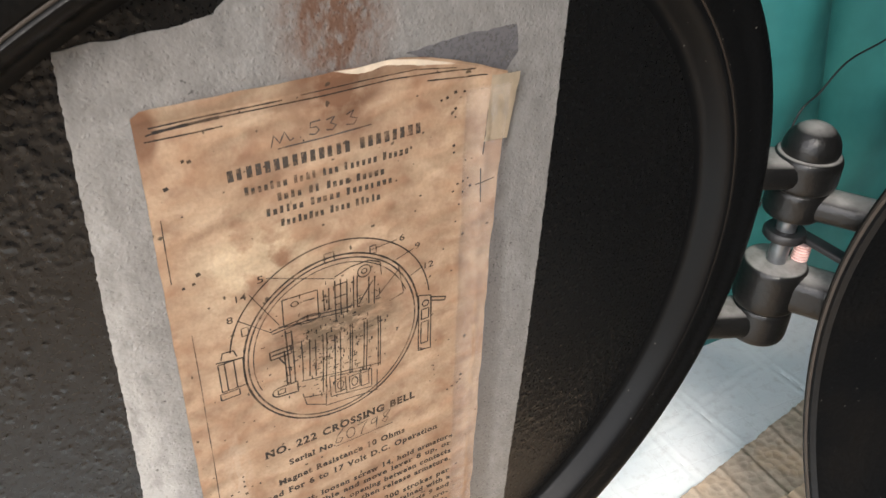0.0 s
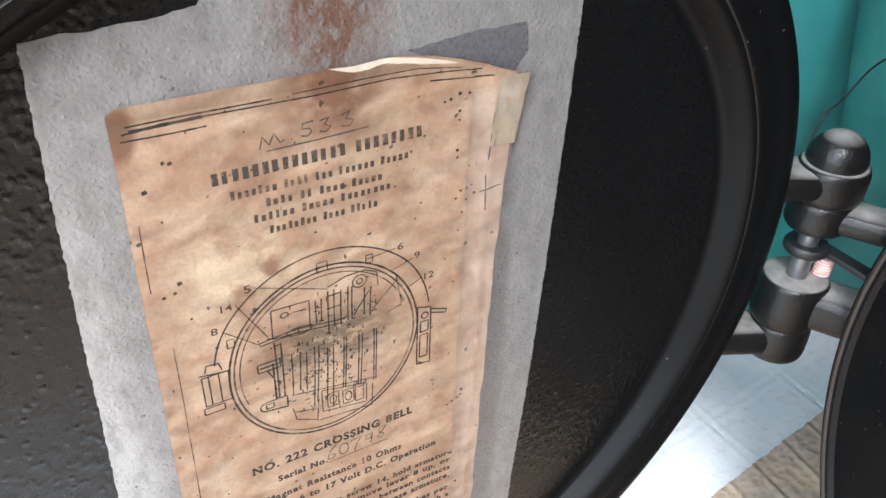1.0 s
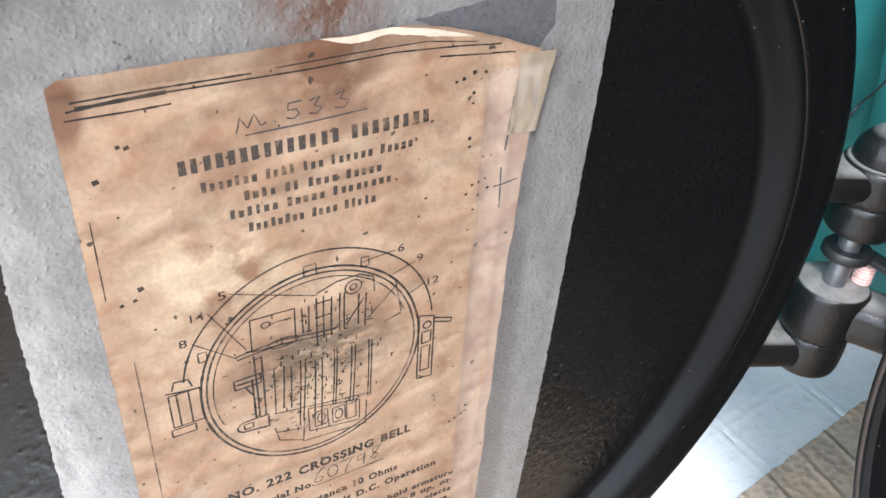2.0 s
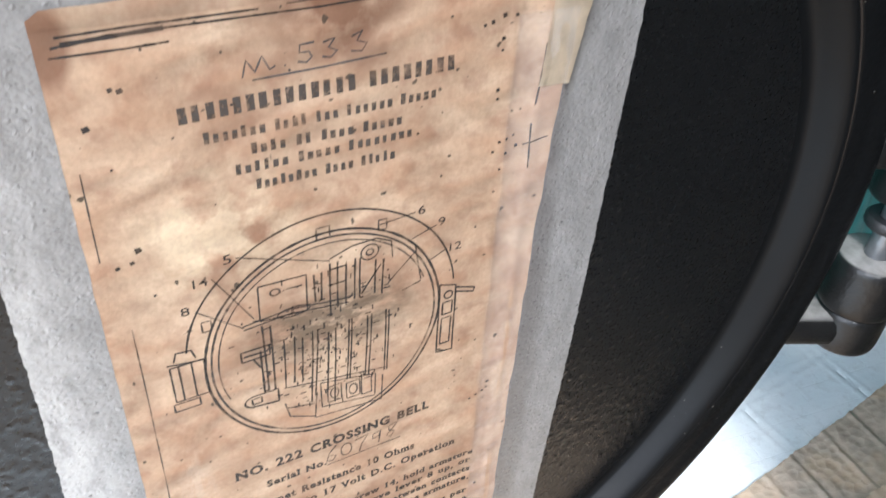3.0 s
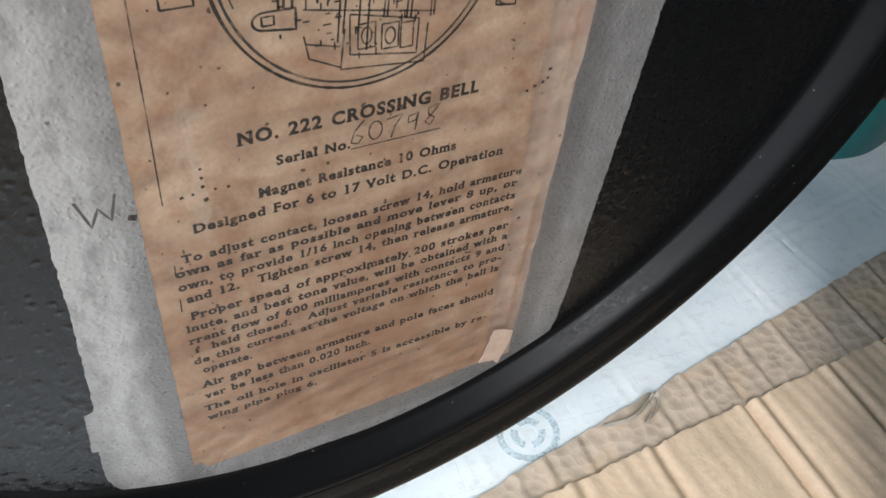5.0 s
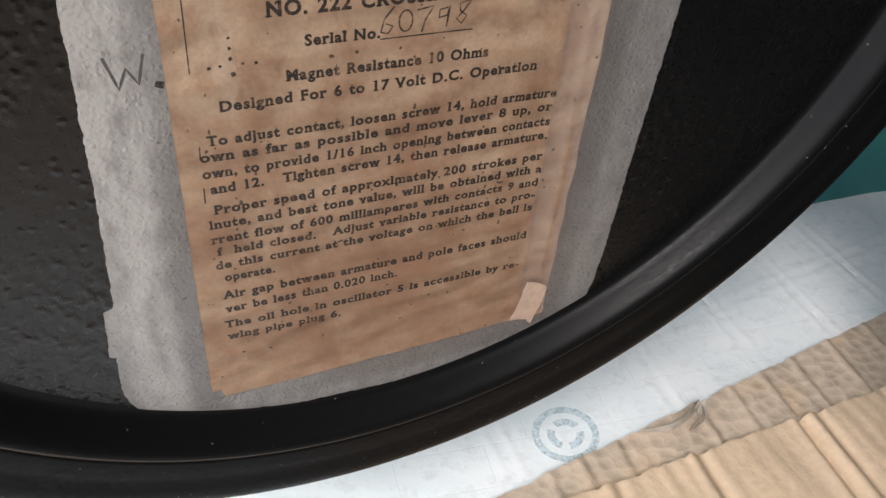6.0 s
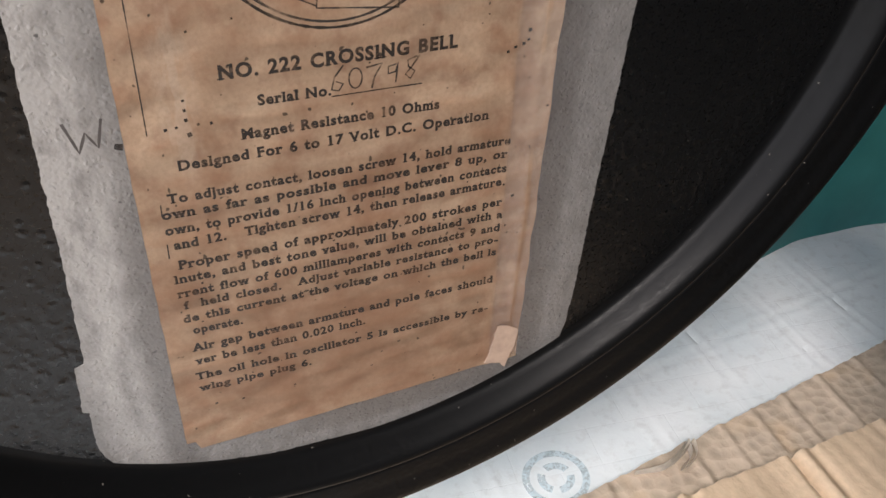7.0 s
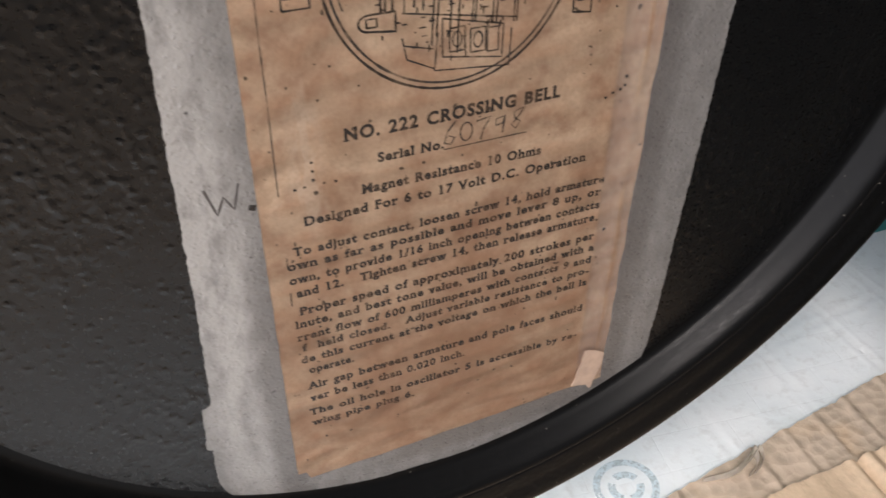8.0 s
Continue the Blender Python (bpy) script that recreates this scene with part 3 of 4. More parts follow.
# ---- hinge ----
def ear(bm, low, high, radius, toward, wide):
    """A cast hinge eye, barrel shaped, with a lower rounded arm to its root."""
    h = high - low
    prof = [(0, low)] + [(radius - 0.24 * (1 - math.sin(a)) ** 1.2, low + h / 2 - (h / 2) * math.cos(a) ** 0.6) for a in (math.pi / 2 * k / 7 for k in range(8))]
    prof += [(r, 2 * (low + h / 2) - z) for r, z in prof[::-1][1:]]
    lathe(bm, prof, (HX, HY, 0), (0, 0, 1), 44)
    arm = bmesh.new()
    bar(arm, (HX, HY, low + h / 2), (*toward, low + h / 2), wide, h * 0.82, min(0.6, h * 0.34))
    me = bpy.data.meshes.new("join")
    arm.to_mesh(me)
    arm.free()
    bm.from_mesh(me)
    bpy.data.meshes.remove(me)
    return bm


part("hinge_eye", ear(bmesh.new(), 4.4, 6.0, 1.5, (21.2, 0.9), 2.4), IRON, lid, "dusty dark iron hinge eye")
part("hinge_eye", ear(bmesh.new(), -4.2, -2.25, 1.45, (20.8, 1.0), 2.2), IRON, lid, "dusty dark iron hinge eye")

pin = part("hinge_pin", post(bmesh.new(), 0.46, -4.3, 6.2, HX, HY, 28), STEEL, bell, "dull steel hinge pin")
dome = [(0, 7.42)] + [(1.24 * math.sin(radians(a)), 6.14 + 1.26 * math.cos(radians(a))) for a in range(8, 96, 8)] + [(1.2, 5.98), (0, 5.98)]
part("domed_head", lathe(bmesh.new(), dome, (HX, HY, 0), (0, 0, 1), 44), IRON, pin, "rounded dark grey head")
part("clip_ring", lathe(bmesh.new(), [(0.5, 1.55), (0.9, 1.55), (0.98, 1.65), (0.98, 1.9), (0.9, 2.0), (0.5, 2.0), (0.5, 1.55)], (HX, HY, 0), (0, 0, 1), 36), RUBBER, pin, "dark ring clipped on the pin")
part("clip_tail", bar(bmesh.new(), (HX + 0.75, HY - 0.35, 1.62), (HX + 0.9, HY - 3.6, 1.5), 0.75, 0.3, 0.1), RUBBER, pin, "flat black strap of the clip")

# the round case, swung towards the viewer on the hinge
bowl = [(0, -13.0), (17.0, -13.0), (17.6, -12.4), (17.75, -1.0), (17.7, -0.25), (17.85, -0.05), (18.1, 0.0), (18.38, -0.05), (18.48, -0.25), (18.5, -1.6), (18.3, -2.0), (18.25, -13.4), (17.6, -14.0), (0, -14.0)]
case = part("case", lathe(bmesh.new(), bowl, mid, facing, 200), ENAMEL_IN, bell, "round black case with a dark interior")
part("rim_edge", lathe(bmesh.new(), [(17.98, 0.0), (18.1, 0.05), (18.24, 0.0), (18.1, -0.06), (17.98, 0.0)], mid, facing, 200), RUST, case, "rubbed brownish rim edge")
near = Vector((HX, HY, 0)) + along * 3.4 - facing * 3.6
part("hinge_eye", ear(bmesh.new(), 2.9, 4.38, 1.36, (near.x, near.y), 1.9), IRON, case, "dusty dark iron hinge eye")
part("hinge_eye", ear(bmesh.new(), -2.23, 0.2, 1.6, (near.x, near.y), 2.2), IRON, case, "dusty dark iron hinge eye")
stand = bmesh.new()
bar(stand, (mid.x + 7.0, mid.y - 6, (-LIFT - 16.0) / 2), (mid.x + 7.0, mid.y + 6, (-LIFT - 16.0) / 2), 12, LIFT - 16.0 + 1.4, 0.3)
part("foot", stand, IRON, case)

# small threaded plug on the hinge
plug = thing("threaded_plug", (26.35, -1.75, 0.2), "small reddish white plastic plug with ribs on the hinge eye", "plug")
bm = bmesh.new()
prof = [(0, 0.2)]
for k in range(6):
    prof += [(0.30, 0.22 + 0.16 * k), (0.40, 0.27 + 0.16 * k), (0.40, 0.33 + 0.16 * k), (0.30, 0.37 + 0.16 * k)]
prof += [(0, 1.2)]
part("ribbed_body", lathe(bm, prof, (26.35, -1.75, 0), (0, 0, 1), 24), PINK, plug)


# ---- the instruction paper glued inside the lid ----
def paper_y(x, z):
    """Depth of the paper's front: it cockles a little and lifts at its upper right corner."""
    y = -0.11 - 0.022 * math.sin(1.9 * z + 0.5 * math.sin(0.7 * x)) - 0.02 * noise.noise((x * 0.35, z * 0.5, 1.0))
    lift = max(0.0, (x - 6.0) / 3.5) * max(0.0, (z - 8.0) / 5.0)
    edge = max(0.0, (x - 8.3) / 0.9)
    fold = 0.035 * math.exp(-(((x - 7.72 - 0.02 * math.sin(z)) / 0.10) ** 2)) + 0.03 * math.exp(-(((x - 8.55 - 0.04 * math.sin(0.8 * z)) / 0.12) ** 2))
    return y - 0.16 * lift * lift - 0.05 * edge - fold


def paper_sheet(left, right, foot, head, shift, nx, nz, thick=0.012):
    bm = bmesh.new()
    rows = []
    for j in range(nz + 1):
        row = []
        for i in range(nx + 1):
            s, q = i / nx, j / nz
            z0 = foot(left(0) + (right(0) - left(0)) * s)
            z1 = head(left(0) + (right(0) - left(0)) * s)
            z = z0 + (z1 - z0) * q
            x = left(z) + (right(z) - left(z)) * s
            row.append(bm.verts.new((x, paper_y(x, z) + shift, z)))
        rows.append(row)
    for j in range(nz):
        for i in range(nx):
            bm.faces.new((rows[j][i], rows[j][i + 1], rows[j + 1][i + 1], rows[j + 1][i]))
    bmesh.ops.solidify(bm, geom=bm.faces[:], thickness=-thick)
    bmesh.ops.recalc_face_normals(bm, faces=bm.faces)
    return bm


def left_edge(z):
    return -2.27 + 0.018 * z + 0.025 * noise.noise((0, z * 1.4, 2.0))


def right_edge(z):
    return 9.0 + 0.03 * max(0, z - 6) + 0.012 * z + 0.05 * noise.noise((3, z * 1.1, 4.0))


def foot_edge(x):
    return -12.13 + 0.05 * noise.noise((x * 0.9, 0, 7.0)) + 0.02 * max(0, x - 3) + (0.35 if x < -1.95 else 0)


def head_edge(x):
    return 13.15 - 0.12 * max(0, x - 6.0) ** 1.7 + 0.05 * noise.noise((x * 1.3, 0, 8.0))


def head_under(x):
    return 13.53 - 0.17 * max(0, x - 5.2) ** 1.4 - 0.9 * max(0, -2.13 - x) + 0.06 * noise.noise((x * 1.1, 0, 3.0))


paper = thing("instruction_sheet", (3.4, -0.05, -12.2), "stained tan paper instruction sheet pasted inside the lid", "paper")
part("front_sheet", paper_sheet(left_edge, right_edge, foot_edge, head_edge, 0.0, 90, 190), PAPER, paper)
part("under_sheet", paper_sheet(lambda z: left_edge(z) - 0.02, lambda z: right_edge(z) - 0.12, lambda x: foot_edge(x) + 0.2, head_under, 0.022, 50, 120), PAPER_BACK, paper, "browned sheet below, its upper border showing")
part("tape", slab(bmesh.new(), ragged([(7.98, -10.28), (8.42, -10.42), (8.80, -10.72), (8.72, -11.4), (8.42, -12.32), (8.2, -12.08), (7.62, -11.88), (7.85, -11.0)], 0.15, 0.06, 3), -0.215, -0.185), TAPE, paper, "torn piece of dried tape", False)
bm, rows = bmesh.new(), []
for k in range(19):
    z = 10.2 + 2.26 * k / 18
    a, b = 8.52 + 0.06 * (z - 10.2) + 0.04 * noise.noise((1, z * 3, 6.0)), 9.4 + 0.145 * (z - 10.2) + 0.03 * noise.noise((2, z * 3, 6.0))
    rows.append([bm.verts.new((x, min(paper_y(min(x, 9.05), z), -0.12) - 0.035, z - 0.06 * (x - a) + 0.04 * noise.noise((x * 4, k // 18, 6.0)))) for x in (a + (b - a) * i / 8 for i in range(9))])
for one, two in zip(rows, rows[1:]):
    for i in range(8):
        bm.faces.new((one[i], one[i + 1], two[i + 1], two[i]))
bmesh.ops.solidify(bm, geom=bm.faces[:], thickness=0.012)
part("tape", bm, TAPE_PALE, paper, "pale torn tape at the corner", False)


# torn white border of the sheet below
bm, last = bmesh.new(), None
for k in range(91):
    x = 3.4 + 4.6 * k / 90
    wide = min(1.0, k / 14, (90 - k) / 10) * (0.17 + 0.09 * noise.noise((x * 1.7, 2.0, 0.0)) + 0.05 * noise.noise((x * 6, 5.0, 0.0)))
    pair = [bm.verts.new((x, paper_y(x, z) + 0.014, z)) for z in (head_under(x) + 0.004, head_under(x) - wide)]
    if last:
        bm.faces.new((last[0], last[1], pair[1], pair[0]))
    last = pair
part("torn_border", bm, plain("torn_paper_fibre", (0.64, 0.54, 0.42), 0.8), paper, "white torn paper border", False)

CLEAR = bpy.data.materials.new("clear_tape")
CLEAR.use_nodes = True
film = CLEAR.node_tree.nodes["Principled BSDF"]
film.inputs["Base Color"].default_value = (0.74, 0.72, 0.74, 1)
film.inputs["Roughness"].default_value = 0.22
film.inputs["Alpha"].default_value = 0.09
bm = bmesh.new()
rows = []
for k in range(121):
    z = -11.9 + 24.0 * k / 120
    a, b = 7.75 + 0.03 * noise.noise((1, z, 0)), right_edge(z) + 0.06
    rows.append([bm.verts.new((x, paper_y(x, z) - 0.016 - 0.01 * abs(noise.noise((x * 2, z * 1.3, 7.0))), z)) for x in (a, a + 0.05, (a + b) / 2 - 0.1, (a + b) / 2, b)])
for one, two in zip(rows, rows[1:]):
    for k in range(4):
        bm.faces.new((one[k], one[k + 1], two[k + 1], two[k]))
part("clear_tape", bm, CLEAR, paper, "strip of clear glossy tape along the border")


# heights at which upright strokes end: where to look, where to look beyond, and the serif's span
SERIFS = ((0.04, -0.06, -0.02, 0.05), (0.40, 0.54, 0.395, 0.46), (0.63, 0.78, 0.625, 0.69))


# writing
def lettering(text, x0, z0, x1, z1, high, material, bold=0.042, serif=True):
    """A printed line from (x0, z0) to (x1, z1) along its base, capitals of that height."""
    cu = bpy.data.curves.new("line", "FONT")
    cu.body, cu.size, cu.offset = text, 1.0, bold
    cu.resolution_u = 3
    if serif:
        cu.space_character, cu.space_word = 1.16, 1.15
    ob = bpy.data.objects.new("line", cu)
    scene.collection.objects.link(ob)
    me = bpy.data.meshes.new_from_object(ob.evaluated_get(bpy.context.evaluated_depsgraph_get()))
    bpy.data.objects.remove(ob)
    bpy.data.curves.remove(cu)
    bm = bmesh.new()
    bm.from_mesh(me)
    bpy.data.meshes.remove(me)
    bmesh.ops.remove_doubles(bm, verts=bm.verts, dist=1e-5)
    if serif:
        slabs = []
        rim = [(e.verts[0].co.copy(), e.verts[1].co.copy()) for e in bm.edges if len(e.link_faces) == 1]

        def spans(h):
            xs = sorted(a.x + (b.x - a.x) * (h - a.y) / (b.y - a.y) for a, b in rim if (a.y - h) * (b.y - h) < 0)
            return list(zip(xs[::2], xs[1::2]))

        for h, past, foot, top in SERIFS:
            beyond = spans(past)
            for a, b in spans(h):
                if b - a < 0.2 and not any(c < b and d > a for c, d in beyond):
                    slabs.append((a - 0.085, b + (0.085 if h < 0.1 else 0.0), foot, top))
        for a, b, c, d in slabs:
            bm.faces.new([bm.verts.new((x, y, 0)) for x, y in ((a, c), (b, c), (b, d), (a, d))])
    low = min(v.co.x for v in bm.verts)
    span = max(v.co.x for v in bm.verts) - low
    for v in bm.verts:
        s = (v.co.x - low) / span
        x, z = x0 + (x1 - x0) * s, z0 + (z1 - z0) * s + v.co.y * high / 0.72
        z += 0.012 * noise.noise((x * 1.5, z0 * 3, 6.0))
        v.co = (x, paper_y(x, z) - 0.006, z)
    return part("text_line", bm, material, paper, "", False)


def word_bars(words, x0, z0, x1, z1, high, material, caps=False):
    """Bars in place of words, one for each character: rows of word lengths."""
    total = sum(words) + 0.75 * (len(words) - 1)
    at = 0.0
    for w in words:
        bm = bmesh.new()
        for k in range(w):
            chance = noise.noise((at * 3.1, k * 1.7, z0))
            a, b = (at + k + 0.17 + 0.1 * chance) / total, (at + k + 0.78 - 0.3 * abs(chance)) / total
            tall = high if caps or k == 0 or chance > 0.2 else 0.74 * high
            corners = []
            for q, h in ((a, 0.0), (b, 0.0), (b, tall), (a, tall)):
                x, z = x0 + (x1 - x0) * q, z0 + (z1 - z0) * q + h
                x += 0.02 * noise.noise((x * 9, z * 9, 1.0))
                corners.append(bm.verts.new((x, paper_y(x, z) - 0.006, z)))
            bm.faces.new(corners)
        tagged(part("printed_bar", bm, material, paper, "", False), kind="stuff")
        at += w + 0.75


word_bars((14, 8), 0.04, 11.00, 6.22, 11.06, 0.35, INK_HEAD, True)
word_bars((7, 4, 3, 6, 5), 0.48, 10.48, 5.76, 10.46, 0.26, INK_HEAD)
word_bars((4, 2, 4, 5), 1.40, 10.04, 4.93, 9.96, 0.26, INK_HEAD)
word_bars((6, 5, 8), 1.03, 9.60, 5.20, 9.58, 0.26, INK_HEAD)
word_bars((8, 4, 5), 1.44, 9.14, 4.77, 9.10, 0.26, INK_HEAD)

for text, x0, z0, x1, z1, high in (
    ("NO. 222 CROSSING BELL", -0.03, -0.06, 6.02, -0.08, 0.36),
    ("Serial No.", 0.83, -0.85, 2.65, -0.87, 0.275),
    ("Magnet Resistance 10 Ohms", 0.33, -1.68, 5.56, -1.72, 0.275),
    ("Designed For 6 to 17 Volt D.C. Operation", -1.23, -2.22, 7.06, -2.29, 0.275),
    ("To adjust contact, loosen screw 14, hold armature", -1.62, -3.11, 7.81, -3.22, 0.275),
    ("own as far as possible and move lever 8 up, or", -1.83, -3.56, 7.76, -3.67, 0.275),
    ("own, to provide 1/16 inch opening between contacts", -1.83, -4.04, 7.77, -4.15, 0.275),
    ("and 12.   Tighten screw 14, then release armature.", -1.69, -4.51, 7.76, -4.60, 0.275),
    ("Proper speed of approximately 200 strokes per", -1.70, -5.14, 7.72, -5.30, 0.275),
    ("inute, and best tone value, will be obtained with a", -1.87, -5.58, 7.76, -5.76, 0.275),
    ("rrent flow of 600 milliamperes with contacts 9 and", -1.87, -6.07, 7.71, -6.24, 0.275),
    ("f  held closed.   Adjust variable resistance to pro-", -1.76, -6.51, 7.71, -6.72, 0.275),
    ("de this current at the voltage on which the bell is", -1.84, -7.00, 7.69, -7.20, 0.275),
    ("operate.", -1.65, -7.47, -0.28, -7.53, 0.275),
    ("Air gap between armature and pole faces should", -1.78, -8.10, 7.64, -8.29, 0.275),
    ("ver be less than 0.020 inch.", -1.77, -8.60, 3.34, -8.69, 0.275),
    ("The oil hole in oscillator 5 is accessible by re-", -1.83, -9.20, 7.57, -9.49, 0.275),
    ("wing pipe plug 6.", -1.82, -9.70, 1.57, -9.81, 0.275),
):
    lettering(text, x0, z0, x1, z1, high, INK)


# drawing of the bell, and ruled lines
def drawn(name, lines, width, material, label=""):
    if name in ("ruled_line", "drawn_lug", "leader_line") and len(lines) > 1:
        for line in lines:
            drawn(name, [line], width, material, label)
        return None
    bm = bmesh.new()
    for line in lines:
        stroke(bm, dense(line, 0.12), width, paper_y, 0.007)
    return part(name, bm, material, paper, label, False)


def arc(x, z, rx, rz, a0, a1, n=60):
    return [(x + rx * math.cos(radians(a0 + (a1 - a0) * k / n)), z + rz * math.sin(radians(a0 + (a1 - a0) * k / n))) for k in range(n + 1)]


def box(x0, z0, x1, z1):
    return [(x0, z0), (x1, z0), (x1, z1), (x0, z1), (x0, z0)]


drawn("drawn_circle", [arc(2.93, 4.2, 3.2, 3.35, 0, 360, 120)], 0.08, INK, "printed outline of a round bell case")
drawn("drawn_circle", [arc(2.93, 4.2, 3.05, 3.2, 0, 360, 120)], 0.07, INK_FADED)
drawn("drawn_circle", [arc(2.93, 4.2, 2.88, 3.03, 20, 200, 70)], 0.045, INK_FADED)
drawn("drawn_arc", [arc(2.95, 4.55, 3.62, 3.52, 5, 170, 90)], 0.06, INK)
drawn("drawn_hinge", [box(-1.05, 3.70, -0.25, 4.85), [(-0.85, 3.7), (-0.85, 4.85)], [(-0.55, 3.7), (-0.55, 4.85)], [(-1.1, 4.95), (-0.2, 4.82)], [(-0.93, 5.0), (-0.85, 5.25), (-0.5, 5.22), (-0.42, 4.95)], box(-1.12, 3.36, -0.5, 3.62)], 0.055, INK, "drawn hinge")
drawn("drawn_latch", [[(6.14, 4.78), (6.64, 4.62), (6.68, 2.15), (6.16, 2.22), (6.14, 4.78)], box(6.26, 2.5, 6.56, 3.5), box(6.26, 3.65, 6.56, 4.1), arc(6.42, 4.35, 0.13, 0.13, 0, 360, 14), [(6.62, 4.55), (7.26, 4.32), (7.22, 4.18), (6.66, 4.38)]], 0.065, INK, "drawn latch")
drawn("drawn_mechanism", [
    [(1.22, 6.5), (2.41, 6.47), (2.40, 5.32), (1.20, 5.42), (1.22, 6.5)], arc(1.62, 6.2, 0.12, 0.1, 0, 360, 12), [(1.9, 6.2), (2.3, 6.18)],
    [(0.75, 5.42), (1.94, 5.52), (3.57, 5.30)], [(0.78, 5.30), (1.94, 5.38), (3.5, 5.16)], arc(2.05, 5.42, 0.42, 0.14, 0, 360, 20),
    [(3.02, 6.74), (3.6, 6.95), (4.25, 6.98), (4.66, 6.76), (4.72, 6.2)], arc(4.08, 6.6, 0.24, 0.24, 0, 360, 18), arc(4.08, 6.6, 0.1, 0.1, 0, 360, 10),
], 0.05, INK, "printed lines of the bell mechanism")
drawn("drawn_mechanism", [
    [(3.02, 6.6), (3.0, 4.9)], [(3.22, 6.6), (3.2, 5.1)], [(3.45, 6.5), (3.42, 5.1)], [(3.69, 6.54), (3.66, 5.2)], [(3.82, 6.5), (3.8, 5.2)], [(4.25, 6.3), (4.22, 5.2)], [(4.47, 6.25), (4.42, 5.1)], [(4.4, 6.1), (3.85, 5.3)],
    [(3.0, 6.4), (3.45, 6.4)], [(3.0, 5.9), (3.45, 5.9)], [(2.6, 6.4), (2.62, 5.5)], [(2.8, 6.4), (2.78, 5.5)],
], 0.06, INK)
drawn("drawn_coil", [
    [(3.48, 4.6), (3.38, 2.4)], [(3.56, 4.6), (3.46, 2.4)], [(4.0, 4.55), (3.92, 2.3)], [(4.12, 4.55), (4.02, 2.3)], [(4.53, 4.55), (4.50, 2.25)], [(4.62, 4.5), (4.58, 2.25)],
    [(2.48, 4.6), (2.34, 2.0)], [(2.62, 4.6), (2.46, 2.2)], [(3.1, 4.47), (3.0, 1.7)], [(2.9, 4.4), (2.8, 2.1)], [(2.0, 4.6), (1.9, 3.0)], [(1.72, 4.6), (1.66, 2.9)], [(2.2, 4.5), (2.12, 2.9)],
], 0.055, INK)
drawn("drawn_base", [
    [(2.61, 2.62), (4.23, 2.24), (4.20, 1.40), (2.62, 1.66), (2.61, 2.62)], [(2.5, 2.3), (2.4, 1.35), (4.4, 1.15), (4.45, 2.1)], box(2.8, 1.75, 3.2, 2.35), box(3.35, 1.65, 3.75, 2.25), box(3.8, 1.6, 4.1, 2.2), arc(3.0, 2.05, 0.12, 0.2, 0, 360, 12), arc(3.55, 1.95, 0.12, 0.2, 0, 360, 12),
    [(1.6, 2.3), (1.7, 1.75), (2.4, 1.4)], [(1.64, 2.1), (2.4, 1.9)], [(1.6, 2.9), (4.6, 2.35)],
], 0.05, INK_FADED)
drawn("drawn_base", [arc(0.82, 2.78, 0.26, 0.2, 90, 270, 14), [(0.82, 2.98), (1.45, 2.98), (1.45, 2.5), (0.82, 2.58)], box(0.75, 2.68, 1.0, 2.88), [(1.22, 5.28), (1.21, 3.0)], [(1.42, 5.2), (1.38, 3.0)], [(1.1, 3.0), (1.1, 4.5)], box(0.62, 4.3, 1.34, 4.62), [(0.68, 4.46), (1.3, 4.44)], [(0.9, 4.3), (1.1, 3.9), (1.1, 3.4)]], 0.065, INK)
drawn("drawn_lug", [box(2.72, 7.4, 3.05, 7.72), box(4.3, 7.2, 4.52, 7.5), box(-0.16, 5.62, 0.06, 5.92), [(5.35, 6.4), (5.55, 5.2)], [(5.0, 5.0), (5.55, 5.15)], [(4.6, 5.4), (5.4, 6.2)]], 0.05, INK_FADED)
drawn("leader_line", [[(0.81, 7.52), (3.03, 6.68)], [(0.22, 7.12), (1.06, 5.56)], [(-0.25, 6.29), (0.79, 5.36)], [(5.3, 7.44), (4.34, 7.36)], [(5.94, 6.86), (5.24, 6.62)], [(6.3, 5.97), (5.84, 5.75)]], 0.035, INK)
for text, x, z, w in (("5", 0.52, 7.42, 0.2), ("14", -0.2, 6.98, 0.34), ("8", -0.56, 6.26, 0.2), ("6", 5.38, 7.34, 0.2), ("9", 5.98, 6.80, 0.2), ("12", 6.38, 5.84, 0.36)):
    lettering(text, x, z, x + w, z, 0.26, INK, 0.005, False)
drawn("ruled_line", [[(-1.62, 12.90), (-0.9, 12.93), (0.1, 12.95)]], 0.11, INK)
drawn("ruled_line", [[(-1.69, 13.04), (-0.5, 13.06), (1.85, 13.05)], [(-1.79, 12.86), (-1.5, 12.9)], [(-1.85, 12.69), (-0.6, 12.67), (0.17, 12.68)], [(0.1, 12.95), (3.1, 12.92), (5.2, 12.96), (7.0, 12.85), (8.08, 12.76)]], 0.05, INK)
drawn("ruled_line", [[(2.4, 13.08), (4.4, 13.11), (6.0, 13.1), (7.4, 12.9)]], 0.035, INK)
drawn("ruled_line", [[(6.4, 12.67), (7.37, 12.58), (8.5, 12.5)], [(8.52, 7.9), (8.48, 9.2)], [(8.52, 9.7), (8.56, 10.4), (8.6, 11.3)], [(8.3, 8.62), (9.05, 8.72)]], 0.05, INK)
drawn("ruled_line", [[(-1.9, 8.3), (-1.84, 10.4)], [(-1.62, 6.3), (-1.66, 4.0), (-1.72, 1.2), (-1.78, -1.2)]], 0.035, INK_FADED)
drawn("ruled_line", [[(-1.80, -3.1), (-1.82, -3.45)], [(-1.84, -4.3), (-1.86, -4.75)], [(2.65, -0.92), (5.06, -0.94)]], 0.04, INK)

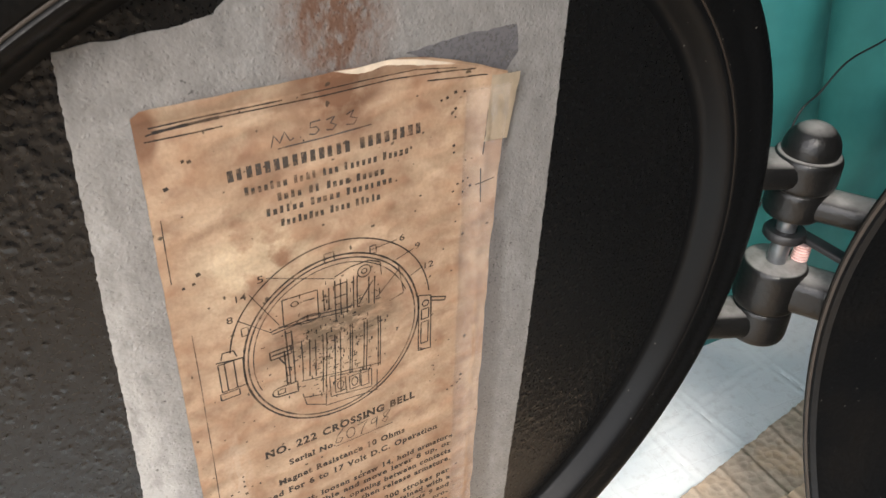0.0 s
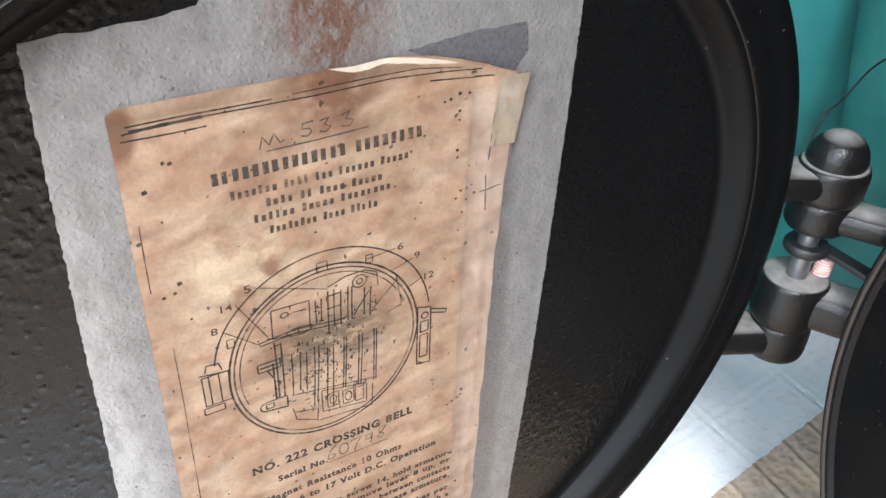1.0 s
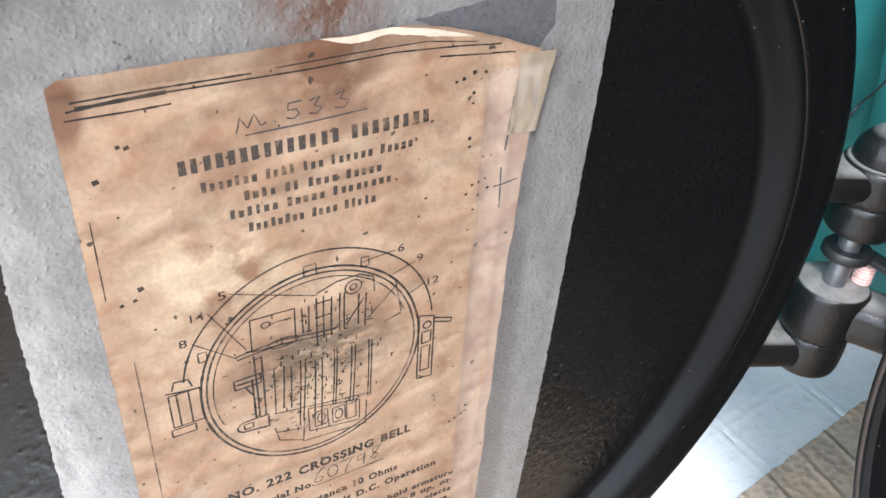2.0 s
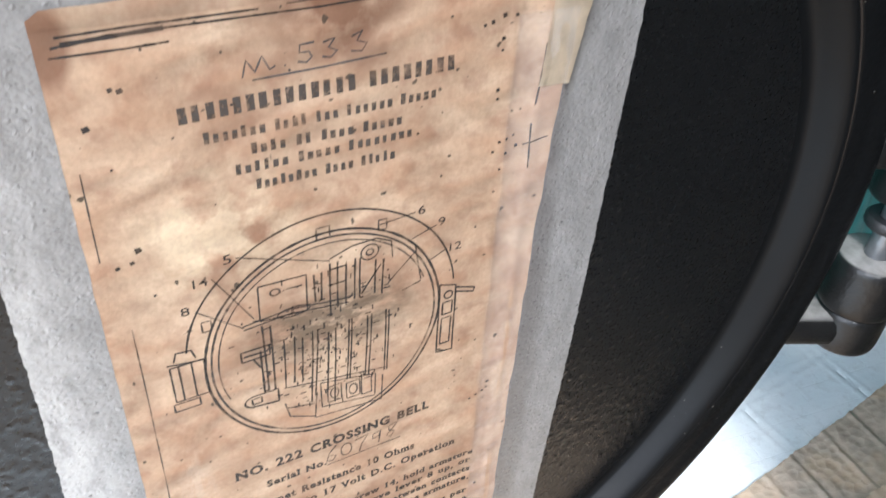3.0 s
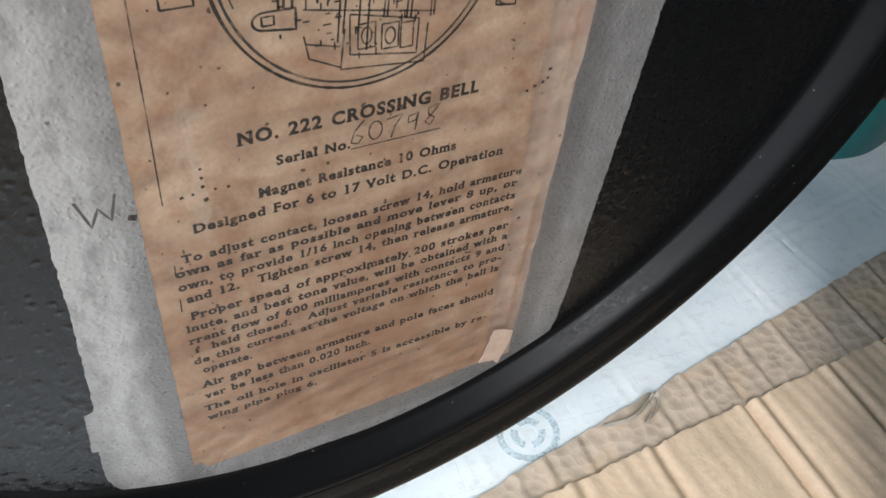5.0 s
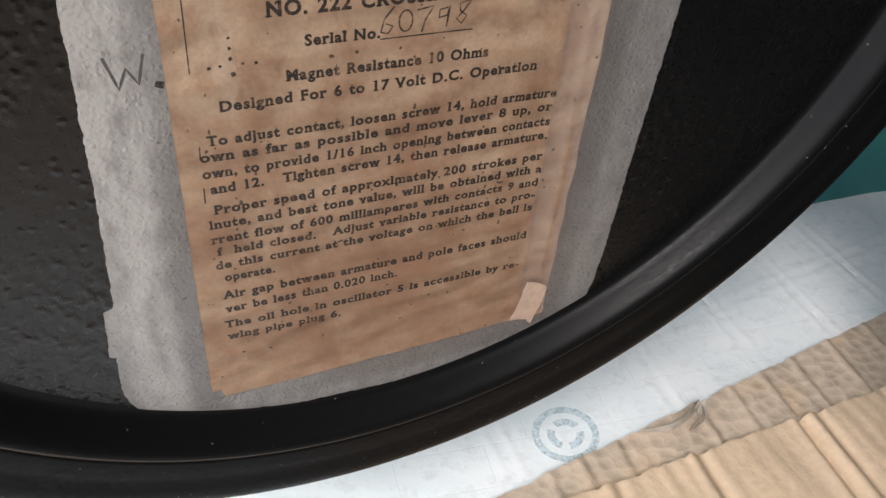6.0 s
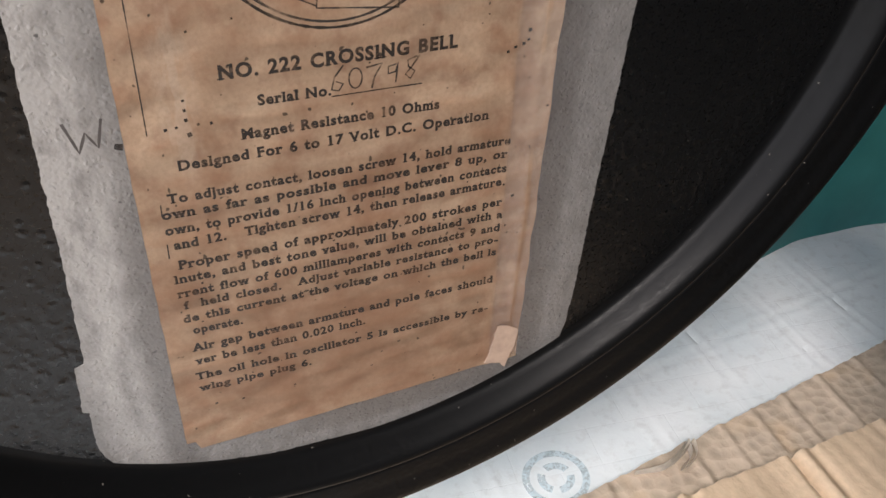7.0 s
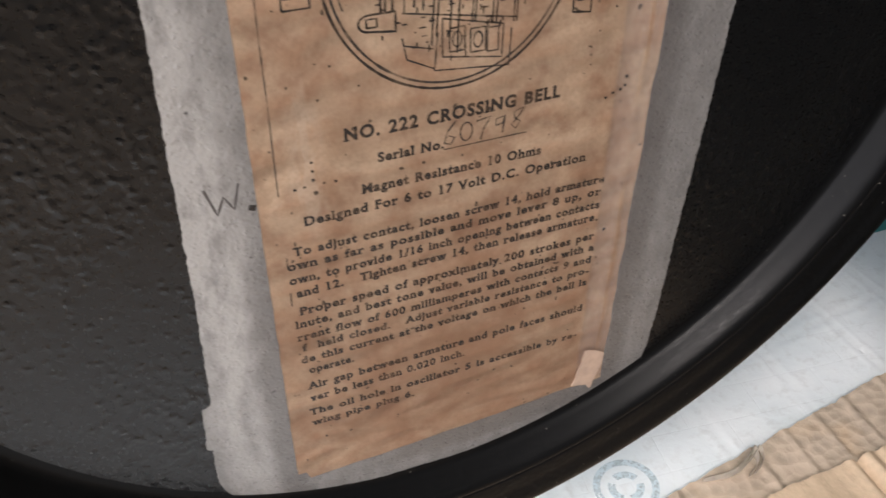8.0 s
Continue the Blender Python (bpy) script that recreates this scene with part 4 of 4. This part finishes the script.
random.seed(11)
bm = bmesh.new()
for _ in range(260):
    x, z = random.gauss(2.9, 1.0), random.gauss(3.9, 1.25)
    if ((x - 2.93) / 2.6) ** 2 + ((z - 4.2) / 2.75) ** 2 < 1:
        a = random.choice((0, 0, 90, 90, random.uniform(0, 180)))
        l = random.uniform(0.03, 0.2)
        dx, dz = l * math.cos(radians(a)) / 2, l * math.sin(radians(a)) / 2
        stroke(bm, [(x - dx, z - dz), (x, z), (x + dx, z + dz)], random.uniform(0.03, 0.06), paper_y, 0.008)
tagged(part("drawn_hatching", bm, INK, paper, "broken hatching of the drawing", False), kind="stuff")

# stray ink dots
dots = [(-1.55, 11.28, 0.10), (-1.13, 8.37, 0.10), (-0.83, -1.33, 0.08), (8.06, -5.05, 0.08), (-0.84, 11.9, 0.09), (-1.0, 11.95, 0.07), (-1.6, 8.05, 0.07), (-1.3, 8.1, 0.07), (-1.0, 7.1, 0.05), (7.41, 11.58, 0.07), (7.41, 11.3, 0.05), (7.40, 10.3, 0.07), (7.42, 10.05, 0.06), (7.6, 8.85, 0.06), (7.8, 8.9, 0.06), (8.0, 8.96, 0.05), (7.43, 8.6, 0.06), (7.8, 8.5, 0.06), (8.1, 8.65, 0.07), (6.9, 11.95, 0.06), (7.1, 12.0, 0.07), (7.4, 12.12, 0.08), (7.7, 12.1, 0.06), (8.09, 0.12, 0.08), (7.95, -0.25, 0.07), (7.7, -0.3, 0.07), (7.5, -0.42, 0.06), (8.08, -0.15, 0.06), (-0.86, -0.95, 0.06), (-0.86, -0.7, 0.05), (-0.86, -0.45, 0.05), (-1.1, -1.1, 0.05), (-1.35, -1.12, 0.06), (-0.6, -1.1, 0.05), (-0.3, -1.12, 0.05), (7.9, -6.1, 0.05), (8.0, -6.4, 0.05), (-0.6, -10.5, 0.06), (1.0, -10.5, 0.05), (-1.4, -10.4, 0.06)]
random.seed(4)
for _ in range(46):
    dots.append((random.uniform(-1.8, 8.4), random.uniform(-11, 12), random.uniform(0.025, 0.05)))
bm = bmesh.new()
for x, z, r in dots:
    r *= 0.72
    stroke(bm, [(x - r, z - 0.2 * r), (x, z), (x + 0.8 * r, z + 0.3 * r)], 2 * r, paper_y, 0.008)
tagged(part("ink_dots", bm, INK, paper, "scattered dots of ink", False), kind="stuff")

# handwriting in pencil
drawn("pencilled_note", [
    [(1.42, 11.72), (1.52, 12.06), (1.68, 11.80), (1.84, 12.10), (1.98, 11.80), (2.1, 11.86)], [(2.28, 11.84), (2.31, 11.82)],
    [(2.92, 12.22), (2.62, 12.20), (2.60, 12.04), (2.80, 12.04), (2.86, 11.92), (2.74, 11.82), (2.56, 11.86)],
    [(3.10, 12.18), (3.36, 12.24), (3.22, 12.06), (3.40, 11.96), (3.26, 11.84), (3.08, 11.88)],
    [(3.72, 12.20), (3.96, 12.30), (3.84, 12.10), (4.06, 12.02), (3.94, 11.86), (3.70, 11.90)],
    [(1.61, 11.64), (3.0, 11.66), (4.5, 11.72)],
], 0.05, PENCIL, "pencilled note M.533")
drawn("pencilled_number", [
    [(2.98, -0.12), (2.74, -0.42), (2.66, -0.74), (2.84, -0.80), (2.96, -0.62), (2.78, -0.54)],
    arc(3.28, -0.52, 0.17, 0.27, 100, 460, 20),
    [(3.56, -0.28), (3.98, -0.22), (3.78, -0.55), (3.70, -0.86)],
    [(4.36, -0.30), (4.14, -0.34), (4.14, -0.54), (4.34, -0.50), (4.40, -0.26), (4.34, -0.80)],
    [(4.92, -0.16), (4.66, -0.24), (4.68, -0.42), (4.86, -0.56), (4.74, -0.76), (4.60, -0.62), (4.78, -0.42), (4.98, -0.14)],
], 0.05, INK_FADED, "handwritten serial number 60798")
